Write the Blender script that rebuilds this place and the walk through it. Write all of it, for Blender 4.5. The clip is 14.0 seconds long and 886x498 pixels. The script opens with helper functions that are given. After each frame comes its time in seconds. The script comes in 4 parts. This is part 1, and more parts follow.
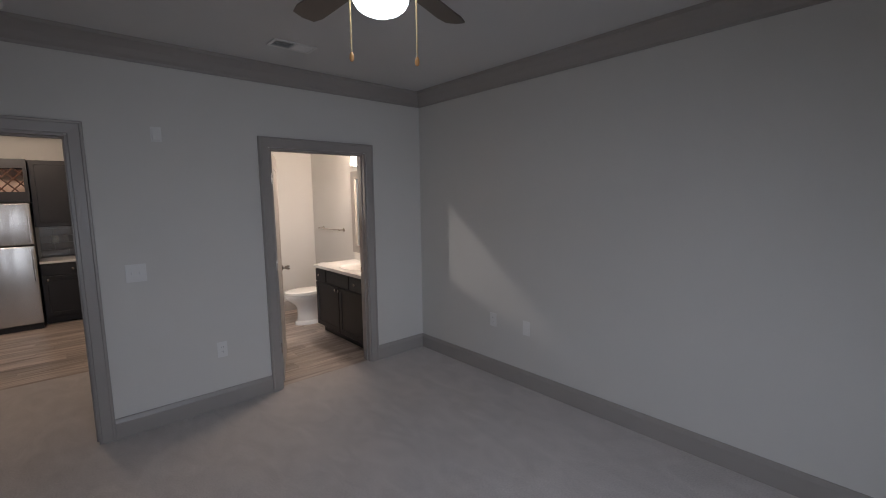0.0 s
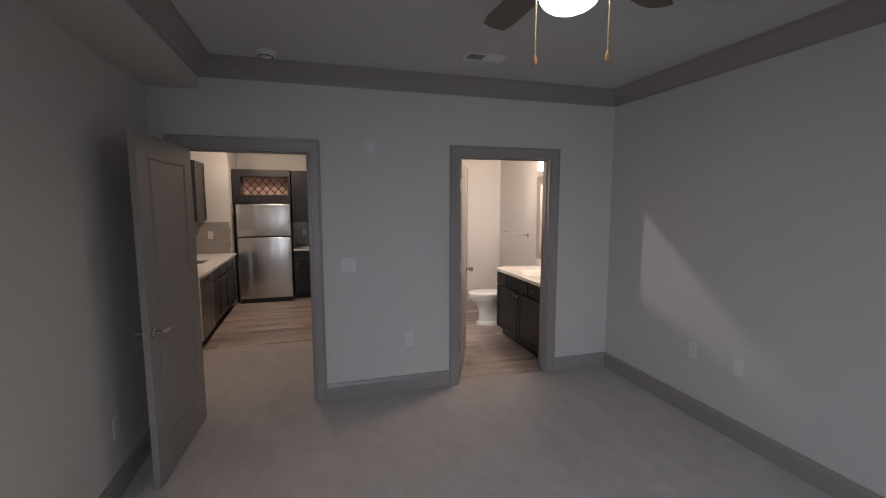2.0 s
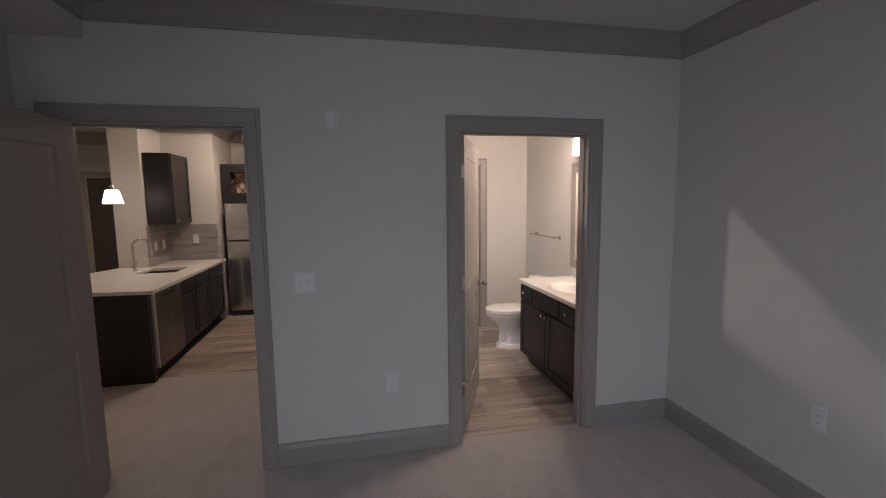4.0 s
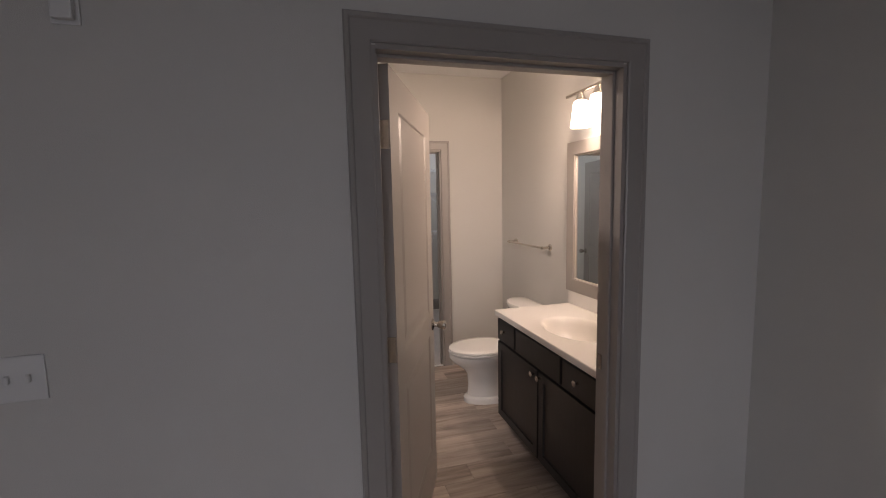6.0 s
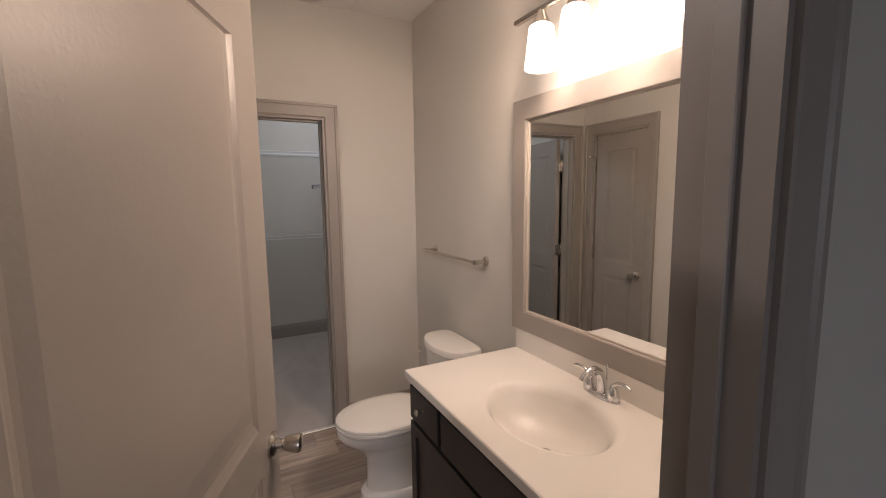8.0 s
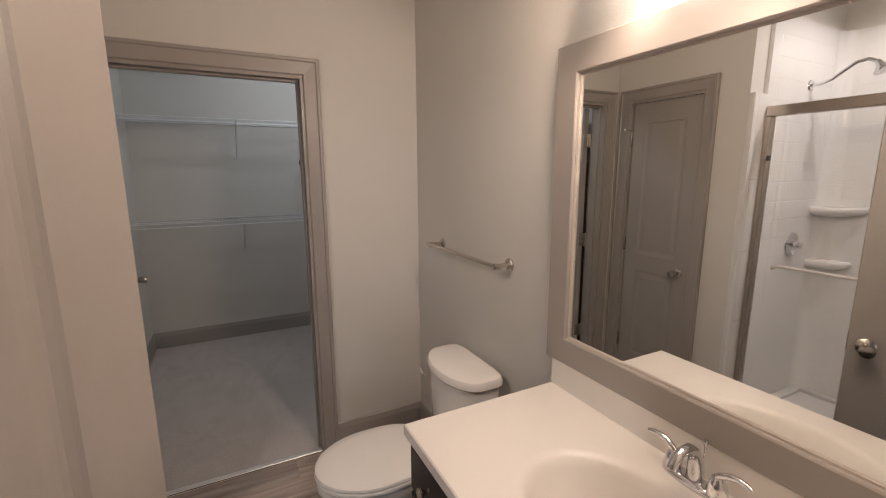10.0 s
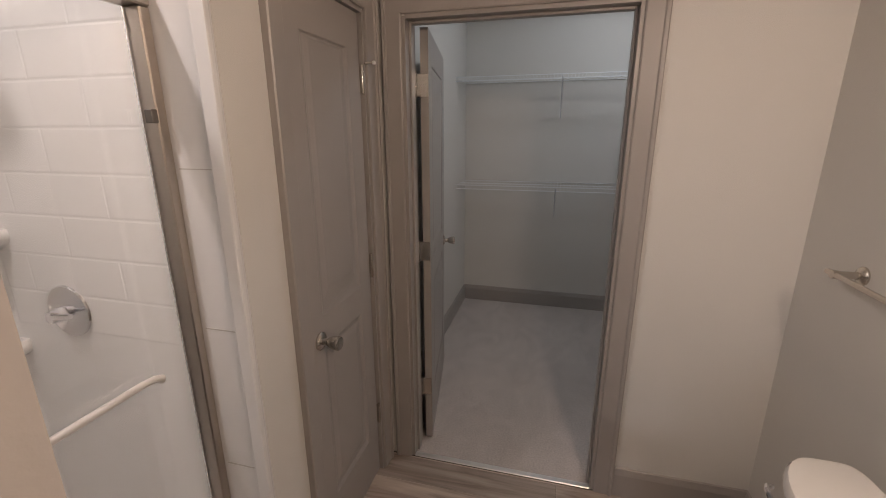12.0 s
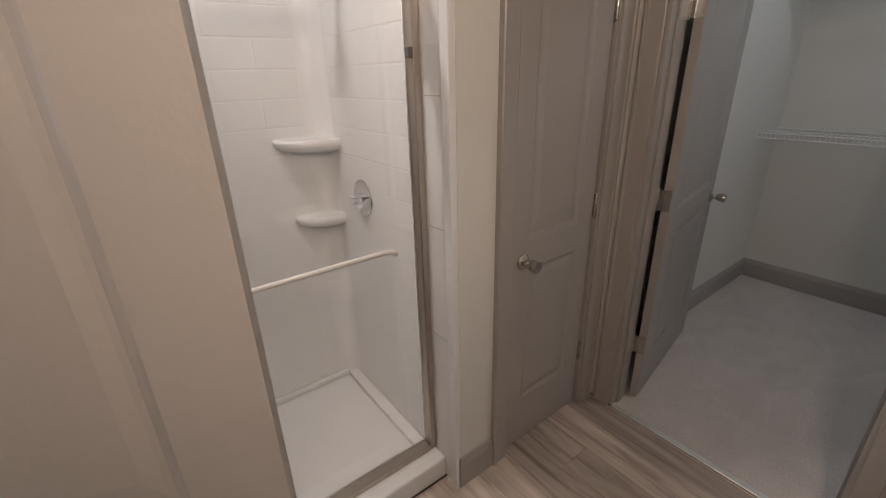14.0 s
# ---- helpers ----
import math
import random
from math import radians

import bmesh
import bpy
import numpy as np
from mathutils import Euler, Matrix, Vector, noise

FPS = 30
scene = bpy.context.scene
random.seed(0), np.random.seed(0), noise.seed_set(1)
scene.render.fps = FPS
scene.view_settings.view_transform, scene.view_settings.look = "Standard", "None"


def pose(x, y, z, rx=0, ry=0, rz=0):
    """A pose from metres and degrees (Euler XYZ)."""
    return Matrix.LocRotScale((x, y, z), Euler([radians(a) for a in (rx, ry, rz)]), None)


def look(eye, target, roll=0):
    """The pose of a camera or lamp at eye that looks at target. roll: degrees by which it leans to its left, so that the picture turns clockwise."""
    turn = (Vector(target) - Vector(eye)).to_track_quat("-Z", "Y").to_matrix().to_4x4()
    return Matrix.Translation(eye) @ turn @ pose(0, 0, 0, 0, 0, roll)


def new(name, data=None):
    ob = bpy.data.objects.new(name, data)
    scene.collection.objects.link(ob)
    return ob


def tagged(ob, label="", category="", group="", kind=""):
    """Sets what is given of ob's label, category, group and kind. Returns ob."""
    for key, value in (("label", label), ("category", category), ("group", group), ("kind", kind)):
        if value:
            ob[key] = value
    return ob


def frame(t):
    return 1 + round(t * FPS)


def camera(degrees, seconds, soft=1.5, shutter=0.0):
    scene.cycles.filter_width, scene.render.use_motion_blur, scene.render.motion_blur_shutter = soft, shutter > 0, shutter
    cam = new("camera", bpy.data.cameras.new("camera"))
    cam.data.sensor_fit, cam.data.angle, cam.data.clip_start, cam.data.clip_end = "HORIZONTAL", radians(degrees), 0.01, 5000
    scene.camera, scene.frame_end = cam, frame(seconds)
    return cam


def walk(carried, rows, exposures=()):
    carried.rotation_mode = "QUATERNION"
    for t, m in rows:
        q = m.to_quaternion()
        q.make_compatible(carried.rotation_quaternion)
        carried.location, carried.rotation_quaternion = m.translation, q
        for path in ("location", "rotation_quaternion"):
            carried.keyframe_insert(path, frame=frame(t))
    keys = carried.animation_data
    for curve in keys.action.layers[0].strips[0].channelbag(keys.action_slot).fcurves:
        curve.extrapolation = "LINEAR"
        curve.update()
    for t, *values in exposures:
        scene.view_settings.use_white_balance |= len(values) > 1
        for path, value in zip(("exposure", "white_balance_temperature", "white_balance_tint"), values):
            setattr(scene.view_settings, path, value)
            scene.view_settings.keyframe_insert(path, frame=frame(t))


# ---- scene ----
cam = camera(92.1, 14.0, 1.0)
EXPOSURES = [(0, 0.03, 6350, 14), (2, 0.03, 6450, 16), (5, -0.28, 6600, 19), (6.5, -0.52, 6900, 20), (7.5, -0.63, 6900, 20), (10, -0.65, 6700, 17), (12, -0.61, 6700, 18), (14, -0.65, 6450, 14)]
PATH = [
    (0, (0.186, -0.049, 1.624), (1.5, 1.439, 1.38), -0.7),
    (0.5, (0.145, -0.118, 1.65), (1.277, 1.513, 1.416), -0.4),
    (1, (0.129, -0.121, 1.642), (1.042, 1.644, 1.423), -0.1),
    (1.5, (0.171, -0.085, 1.624), (0.861, 1.781, 1.412), -0.0),
    (2, (0.278, -0.015, 1.645), (0.842, 1.89, 1.423), 0.0),
    (2.2, (0.308, 0.025, 1.647), (0.85, 1.937, 1.419), -0.0),
    (4.3, (0.887, 1.087, 1.572), (1.291, 3.034, 1.353), -0.7),
    (4.5, (0.934, 1.209, 1.56), (1.346, 3.155, 1.343), -0.8),
    (5, (1.067, 1.53, 1.567), (1.504, 3.47, 1.351), -1.0),
    (5.5, (1.172, 1.861, 1.561), (1.655, 3.789, 1.343), -1.0),
    (6, (1.295, 2.173, 1.562), (1.83, 4.088, 1.345), -1.2),
    (6.5, (1.435, 2.493, 1.551), (2.058, 4.381, 1.334), -0.7),
    (7, (1.567, 2.776, 1.532), (2.271, 4.636, 1.321), -0.6),
    (7.5, (1.679, 3.035, 1.542), (2.513, 4.839, 1.315), -0.7),
    (7.7, (1.716, 3.12, 1.538), (2.591, 4.903, 1.307), -0.7),
    (9.8, (1.952, 3.661, 1.561), (2.892, 5.393, 1.219), -0.3),
    (10, (1.967, 3.718, 1.569), (2.859, 5.473, 1.213), -0.3),
    (10.5, (2.0, 3.858, 1.587), (2.547, 5.738, 1.182), -0.4),
    (11, (2.044, 4.014, 1.593), (2.214, 5.954, 1.138), -0.4),
    (11.5, (2.084, 4.141, 1.599), (1.91, 6.07, 1.103), -0.3),
    (12, (2.104, 4.268, 1.602), (1.611, 6.132, 1.068), -0.2),
    (12.5, (2.13, 4.323, 1.587), (1.27, 6.038, 1.021), -0.4),
    (13, (2.207, 4.361, 1.569), (1.008, 5.834, 0.941), -0.8),
    (13.5, (2.304, 4.363, 1.554), (0.952, 5.649, 0.834), -1.2),
    (14, (2.365, 4.318, 1.57), (0.878, 5.425, 0.819), -1.6),
]
walk(cam, [(t, look(eye, target, roll)) for t, eye, target, roll in PATH], EXPOSURES)

# ---- world and large lights ----
world = bpy.data.worlds.new("sky")
scene.world = world
world.use_nodes = True
sky = world.node_tree.nodes.new("ShaderNodeTexSky")
sky.sky_type, sky.sun_disc = "NISHITA", False
sky.sun_elevation, sky.sun_rotation = radians(35), radians(200)
world.node_tree.links.new(sky.outputs[0], world.node_tree.nodes["Background"].inputs[0])
world.node_tree.nodes["Background"].inputs[1].default_value = 0.08


def area_lamp(name, eye, target, wide, high, watts, colour):
    data = bpy.data.lights.new(name, "AREA")
    data.shape, data.size, data.size_y, data.energy, data.color = "RECTANGLE", wide, high, watts, colour
    ob = new(name, data)
    ob.matrix_world = look(eye, target)
    return ob


def spot_lamp(name, eye, watts, colour, degrees=140, radius=0.05, blend=0.5):
    data = bpy.data.lights.new(name, "SPOT")
    data.energy, data.color, data.spot_size, data.spot_blend, data.shadow_soft_size = watts, colour, radians(degrees), blend, radius
    ob = new(name, data)
    ob.location = eye
    return ob


WARM = (1.0, 0.80, 0.62)
daylight = area_lamp("window_daylight", (0.40, -1.52, 1.45), (1.75, 1.9, -0.35), 1.80, 1.40, 16.5, (0.76, 0.86, 1.0))
daylight.data.spread = radians(104)
spot_lamp("shower_downlight", (0.95, 4.41, 2.67), 52, (1.0, 0.935, 0.875), 156, 0.04, 0.45)
for y, x, aim, z, watts in ((4.538, 2.20, 0.72, 2.2, 10.0), (4.365, 2.45, 0.40, 1.2, 15.0), (4.192, 2.20, 0.45, 2.1, 9.0), (4.019, 2.45, 0.35, 1.2, 14.0)):
    bulb = spot_lamp("vanity_bulb", (2.71, y, 2.10), watts, (1.0, 0.80, 0.625), 168, 0.04, 0.2)
    bulb.matrix_world = look((2.71, y, 2.10), (x, y + aim, z))
# Unseen cool ceiling lamp, added to brighten the closet.
spot_lamp("closet_fill", (2.75, 7.0, 2.62), 36, (0.82, 0.93, 1.0), 178, 0.12, 0.15)
# Unseen wide lamp, added to lift the kitchen beyond its pendants and spot.
spot_lamp("kitchen_fill", (-0.35, 6.3, 2.62), 46, WARM, 179, 0.08, 0.12)
spot_lamp("kitchen_spotlight", (-0.53, 6.95, 2.385), 9, WARM, 170, 0.04, 0.3)
# Another unseen lamp, added to fill the living room.
spot_lamp("living_fill", (-3.2, 6.4, 2.66), 45, WARM, 165, 0.06)


# ---- materials ----
def mat(name, colour, rough=0.6, metal=0.0, vary=0.06, scale=6.0, bump=0.0, bump_scale=200.0, emit=0.0, coat=0.0, stretch=(1, 1, 1), emit_colour=None):
    m = bpy.data.materials.new(name)
    m.use_nodes = True
    nt = m.node_tree
    b = nt.nodes["Principled BSDF"]
    b.inputs["Roughness"].default_value, b.inputs["Metallic"].default_value = rough, metal
    b.inputs["Coat Weight"].default_value = coat
    tc = nt.nodes.new("ShaderNodeTexCoord")
    mp = nt.nodes.new("ShaderNodeMapping")
    mp.inputs["Scale"].default_value = stretch
    geo = nt.nodes.new("ShaderNodeNewGeometry")
    nt.links.new(geo.outputs["Position"], mp.inputs[0])
    big = nt.nodes.new("ShaderNodeTexNoise")
    big.inputs["Scale"].default_value, big.inputs["Detail"].default_value = scale, 6
    nt.links.new(mp.outputs[0], big.inputs["Vector"])
    ramp = nt.nodes.new("ShaderNodeMix")
    ramp.data_type = "RGBA"
    ramp.inputs[6].default_value = (*[c * (1 - vary) for c in colour], 1)
    ramp.inputs[7].default_value = (*[min(1, c * (1 + vary)) for c in colour], 1)
    nt.links.new(big.outputs["Fac"], ramp.inputs[0])
    nt.links.new(ramp.outputs[2], b.inputs["Base Color"])
    if bump:
        fine = nt.nodes.new("ShaderNodeTexNoise")
        fine.inputs["Scale"].default_value, fine.inputs["Detail"].default_value = bump_scale, 3
        nt.links.new(mp.outputs[0], fine.inputs["Vector"])
        bm = nt.nodes.new("ShaderNodeBump")
        bm.inputs["Strength"].default_value, bm.inputs["Distance"].default_value = bump, 0.004
        nt.links.new(fine.outputs["Fac"], bm.inputs["Height"])
        nt.links.new(bm.outputs[0], b.inputs["Normal"])
    if emit:
        b.inputs["Emission Color"].default_value = (*(emit_colour or colour), 1)
        b.inputs["Emission Strength"].default_value = emit
    return m


def carpet_mat(name, colour):
    m = mat(name, colour, 0.95, 0, 0.08, 5.0, 0.5, 420)
    nt = m.node_tree
    b = nt.nodes["Principled BSDF"]
    b.inputs["Sheen Weight"].default_value = 0.25
    old = b.inputs["Base Color"].links[0].from_socket
    geo = [n for n in nt.nodes if n.type == "NEW_GEOMETRY"][0]
    fine = nt.nodes.new("ShaderNodeTexNoise")
    fine.inputs["Scale"].default_value, fine.inputs["Detail"].default_value = 110, 4
    nt.links.new(geo.outputs["Position"], fine.inputs["Vector"])
    mix = nt.nodes.new("ShaderNodeMix")
    mix.data_type, mix.blend_type = "RGBA", "OVERLAY"
    mix.inputs[0].default_value = 0.35
    lay = nt.nodes.new("ShaderNodeMapping")
    lay.inputs["Rotation"].default_value, lay.inputs["Scale"].default_value = (0, 0, radians(24)), (2.6, 1.3, 1)
    nt.links.new(geo.outputs["Position"], lay.inputs[0])
    pile = nt.nodes.new("ShaderNodeTexNoise")
    pile.inputs["Scale"].default_value, pile.inputs["Detail"].default_value, pile.inputs["Distortion"].default_value = 2.4, 5, 1.4
    nt.links.new(lay.outputs[0], pile.inputs["Vector"])
    swath = nt.nodes.new("ShaderNodeMix")
    swath.data_type, swath.blend_type = "RGBA", "OVERLAY"
    swath.inputs[0].default_value = 0.20
    nt.links.new(old, swath.inputs[6])
    nt.links.new(pile.outputs["Fac"], swath.inputs[7])
    old = swath.outputs[2]
    nt.links.new(old, mix.inputs[6])
    nt.links.new(fine.outputs["Fac"], mix.inputs[7])
    nt.links.new(mix.outputs[2], b.inputs["Base Color"])
    return m


def plank_mat(name):
    """Grey-brown wood-look plank with long grain along x; each plank its own shade."""
    m = bpy.data.materials.new(name)
    m.use_nodes = True
    nt = m.node_tree
    b = nt.nodes["Principled BSDF"]
    b.inputs["Roughness"].default_value = 0.42
    geo = nt.nodes.new("ShaderNodeNewGeometry")
    info = nt.nodes.new("ShaderNodeObjectInfo")
    shift = nt.nodes.new("ShaderNodeVectorMath")
    shift.operation = "ADD"
    rnd = nt.nodes.new("ShaderNodeMath")
    rnd.operation = "MULTIPLY"
    rnd.inputs[1].default_value = 37.0
    nt.links.new(info.outputs["Random"], rnd.inputs[0])
    comb = nt.nodes.new("ShaderNodeCombineXYZ")
    for k in range(3):
        nt.links.new(rnd.outputs[0], comb.inputs[k])
    nt.links.new(geo.outputs["Position"], shift.inputs[0])
    nt.links.new(comb.outputs[0], shift.inputs[1])
    mp = nt.nodes.new("ShaderNodeMapping")
    mp.inputs["Scale"].default_value = (0.95, 10, 1)
    nt.links.new(shift.outputs[0], mp.inputs[0])
    grain = nt.nodes.new("ShaderNodeTexNoise")
    grain.inputs["Scale"].default_value, grain.inputs["Detail"].default_value, grain.inputs["Roughness"].default_value = 1.6, 9, 0.62
    grain.inputs["Distortion"].default_value = 0.6
    nt.links.new(mp.outputs[0], grain.inputs["Vector"])
    ramp = nt.nodes.new("ShaderNodeValToRGB")
    e = ramp.color_ramp.elements
    e[0].position, e[0].color = 0.30, (0.18, 0.138, 0.112, 1)
    e[1].position, e[1].color = 0.70, (0.56, 0.475, 0.41, 1)
    mid = e.new(0.48)
    mid.color = (0.385, 0.315, 0.268, 1)
    nt.links.new(grain.outputs["Fac"], ramp.inputs[0])
    tone = nt.nodes.new("ShaderNodeMapRange")
    tone.inputs["To Min"].default_value, tone.inputs["To Max"].default_value = 0.80, 1.20
    nt.links.new(info.outputs["Random"], tone.inputs["Value"])
    mul = nt.nodes.new("ShaderNodeMix")
    mul.data_type, mul.blend_type = "RGBA", "MULTIPLY"
    mul.inputs[0].default_value = 1
    nt.links.new(ramp.outputs[0], mul.inputs[6])
    nt.links.new(tone.outputs[0], mul.inputs[7])
    nt.links.new(mul.outputs[2], b.inputs["Base Color"])
    bump = nt.nodes.new("ShaderNodeBump")
    bump.inputs["Strength"].default_value, bump.inputs["Distance"].default_value = 0.25, 0.002
    nt.links.new(grain.outputs["Fac"], bump.inputs["Height"])
    nt.links.new(bump.outputs[0], b.inputs["Normal"])
    return m


def brushed_mat(name, colour, rough, stretch):
    """Vertical brushing, with the gentle waviness of thin sheet metal."""
    m = mat(name, colour, rough, 1.0, 0.10, 1.0, 0.10, 1.0, stretch=stretch)
    nt = m.node_tree
    geo = [n for n in nt.nodes if n.type == "NEW_GEOMETRY"][0]
    lay = nt.nodes.new("ShaderNodeMapping")
    lay.inputs["Scale"].default_value = (5, 5, 0.5)
    wave = nt.nodes.new("ShaderNodeTexNoise")
    wave.inputs["Scale"].default_value, wave.inputs["Detail"].default_value = 1.0, 1
    bow = nt.nodes.new("ShaderNodeBump")
    bow.inputs["Strength"].default_value, bow.inputs["Distance"].default_value = 0.30, 0.05
    nt.links.new(geo.outputs["Position"], lay.inputs[0])
    nt.links.new(lay.outputs[0], wave.inputs["Vector"])
    nt.links.new(wave.outputs["Fac"], bow.inputs["Height"])
    fine = [n for n in nt.nodes if n.type == "BUMP" and n != bow][0]
    nt.links.new(bow.outputs[0], fine.inputs["Normal"])
    return m


def glass_mat(name):
    m = bpy.data.materials.new(name)
    m.use_nodes = True
    b = m.node_tree.nodes["Principled BSDF"]
    b.inputs["Transmission Weight"].default_value, b.inputs["Roughness"].default_value, b.inputs["IOR"].default_value = 1.0, 0.0, 1.45
    b.inputs["Base Color"].default_value = (0.97, 0.98, 0.98, 1)
    return m


WALL = mat("greige_wall_paint", (0.62, 0.60, 0.565), 0.62, 0, 0.025, 1.4, 0.25, 330)
# Ceiling white with the bedroom and kitchen dimness put into its base colour.
DIMCEIL = mat("dimmed_white_ceiling_paint", (0.62, 0.61, 0.60), 0.85, 0, 0.03, 1.2, 0.35, 240)
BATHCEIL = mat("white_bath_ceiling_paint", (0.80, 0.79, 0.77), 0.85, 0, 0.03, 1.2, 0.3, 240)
TRIM = mat("grey_trim_paint", (0.325, 0.298, 0.276), 0.38, 0, 0.04, 3, 0.08, 120)
CARPET = carpet_mat("grey_carpet", (0.50, 0.455, 0.43))
PLANK = plank_mat("wood_plank")
JOINT = mat("dark_joint", (0.06, 0.05, 0.045), 0.9)
ESPRESSO = mat("espresso_wood", (0.015, 0.0135, 0.0145), 0.40, 0, 0.25, 3, 0.12, 8, stretch=(6, 6, 1))
SOLID = mat("white_solid_surface", (0.80, 0.765, 0.72), 0.22, 0, 0.02, 4, coat=0.2)
QUARTZ = mat("pale_quartz", (0.74, 0.71, 0.67), 0.25, 0, 0.06, 60)
PORCELAIN = mat("white_porcelain", (0.82, 0.80, 0.77), 0.10, 0, 0.01, 3, coat=0.4)
ACRYLIC = mat("white_acrylic", (0.71, 0.705, 0.70), 0.24, 0, 0.015, 2)
CHROME = mat("chrome", (0.78, 0.78, 0.80), 0.07, 1.0, 0.02, 5)
NICKEL = mat("satin_nickel", (0.60, 0.56, 0.51), 0.27, 1.0, 0.05, 12)
STEEL = brushed_mat("brushed_steel", (0.57, 0.55, 0.53), 0.26, (90, 90, 1.2))
DARKSTEEL = brushed_mat("dark_steel", (0.20, 0.18, 0.17), 0.33, (60, 60, 1.5))
BLACK = mat("black_plastic", (0.015, 0.015, 0.016), 0.45)
WHITEPL = mat("white_plastic", (0.72, 0.71, 0.69), 0.4, 0, 0.02)
MIRROR = mat("mirror_silver", (0.90, 0.91, 0.90), 0.0, 1.0, 0.0)
GLASS = glass_mat("clear_glass")
SHADE = mat("lit_frosted_glass", (0.95, 0.95, 0.95), 0.4, emit=4.0, emit_colour=(1.0, 0.87, 0.72))
BULBSHADE = mat("bright_frosted_glass", (0.95, 0.95, 0.95), 0.4, emit=10.0, emit_colour=(1.0, 0.85, 0.70))
GLOBE = mat("lit_globe_glass", (0.95, 0.95, 0.95), 0.3, emit=8.0, emit_colour=(0.88, 0.97, 1.0))
LAMPFACE = mat("lit_lamp_lens", (0.95, 0.95, 0.95), 0.3, emit=8.0, emit_colour=(1.0, 0.88, 0.74))
BLADE = mat("fan_blade_brown", (0.14, 0.11, 0.09), 0.45, 0, 0.15, 5, stretch=(1, 1, 1))
BRONZE = mat("brushed_pewter", (0.22, 0.20, 0.18), 0.35, 1.0, 0.08)
BRASS = mat("pull_chain_brass", (0.88, 0.74, 0.48), 0.42, 0.6, 0.05)
PULLWOOD = mat("amber_wood_pull", (0.55, 0.28, 0.10), 0.4, 0, 0.15, 60)
TILE = mat("grey_glazed_tile", (0.30, 0.28, 0.265), 0.18, 0, 0.10, 9, coat=0.2)
GROUT = mat("grout", (0.45, 0.43, 0.40), 0.9)
LATTICE = mat("amber_lattice_wood", (0.10, 0.045, 0.028), 0.5, 0, 0.2, 20)
RACKBACK = mat("rack_back_panel", (0.70, 0.53, 0.44), 0.7, 0, 0.1, 12)
DARKDOOR = mat("dark_brown_door_paint", (0.075, 0.058, 0.052), 0.4, 0, 0.08, 4, 0.08, 90)
RAILGREY = mat("satin_pale_rail", (0.74, 0.71, 0.68), 0.35, 0.3, 0.03)
ALU = mat("bright_aluminium_strip", (0.80, 0.79, 0.77), 0.35, 0.8, 0.08, 40)
WIREWHITE = mat("white_vinyl_wire", (0.78, 0.79, 0.80), 0.4)
VENTDARK = mat("vent_shadow", (0.03, 0.03, 0.03), 0.9)


# ---- mesh helpers ----
def link(name, bm, material, parent=None, label="", smooth=False):
    mesh = bpy.data.meshes.new(name)
    bmesh.ops.recalc_face_normals(bm, faces=bm.faces)
    if smooth:
        for f in bm.faces:
            f.smooth = True
    bm.to_mesh(mesh)
    bm.free()
    mesh.materials.append(material)
    ob = new(name, mesh)
    if smooth:
        mesh.set_sharp_from_angle(angle=radians(38))
    if parent:
        ob.parent = parent
    return tagged(ob, label=label)


def part(name, bm, material, parent, label="", smooth=False):
    return link(name, bm, material, parent, label, smooth)


def thing(name, label, category, at=(0, 0, 0), turn=0.0, group="", kind=""):
    ob = new(name)
    ob.empty_display_size = 0.1
    ob.matrix_world = pose(*at, 0, 0, turn)
    return tagged(ob, label, category, group, kind)


def box(x0, x1, y0, y1, z0, z1, bevel=0.0, bm=None, seg=1):
    bm = bm or bmesh.new()
    r = bmesh.ops.create_cube(bm, size=1)
    for v in r["verts"]:
        v.co = Vector(((x0 + x1) / 2 + v.co.x * (x1 - x0), (y0 + y1) / 2 + v.co.y * (y1 - y0), (z0 + z1) / 2 + v.co.z * (z1 - z0)))
    if bevel:
        es = list({e for v in r["verts"] for e in v.link_edges})
        bmesh.ops.bevel(bm, geom=es, offset=bevel, segments=seg, affect="EDGES", profile=0.6)
    return bm


def lathe(profile, n=24, bm=None, m=None):
    """Turns (radius, height) pairs about z."""
    bm = bm or bmesh.new()
    m = m or Matrix()
    rings = []
    for r, z in profile:
        if r < 1e-5:
            rings.append([bm.verts.new(m @ Vector((0, 0, z)))])
        else:
            rings.append([bm.verts.new(m @ Vector((r * math.cos(2 * math.pi * k / n), r * math.sin(2 * math.pi * k / n), z))) for k in range(n)])
    for a, b in zip(rings, rings[1:]):
        for k in range(n):
            q = [a[k % len(a)], a[(k + 1) % len(a)], b[(k + 1) % len(b)], b[k % len(b)]]
            q = list(dict.fromkeys(q))
            if len(q) > 2:
                bm.faces.new(q)
    return bm


def tube(points, radius, n=10, bm=None, taper=None):
    """A round bar along points."""
    bm = bm or bmesh.new()
    pts = [Vector(p) for p in points]
    rings = []
    up = Vector((0.13, 0.27, 0.95))
    for i, p in enumerate(pts):
        d = (pts[min(i + 1, len(pts) - 1)] - pts[max(i - 1, 0)]).normalized()
        side = d.cross(up)
        if side.length < 0.05:
            side = d.cross(Vector((1, 0, 0)))
        side.normalize()
        other = d.cross(side).normalized()
        up = side.cross(d)
        r = radius if taper is None else radius + (taper - radius) * i / (len(pts) - 1)
        rings.append([bm.verts.new(p + r * (math.cos(2 * math.pi * k / n) * side + math.sin(2 * math.pi * k / n) * other)) for k in range(n)])
    for a, b in zip(rings, rings[1:]):
        for k in range(n):
            bm.faces.new((a[k], a[(k + 1) % n], b[(k + 1) % n], b[k]))
    bm.faces.new(rings[0])
    bm.faces.new(rings[-1])
    return bm


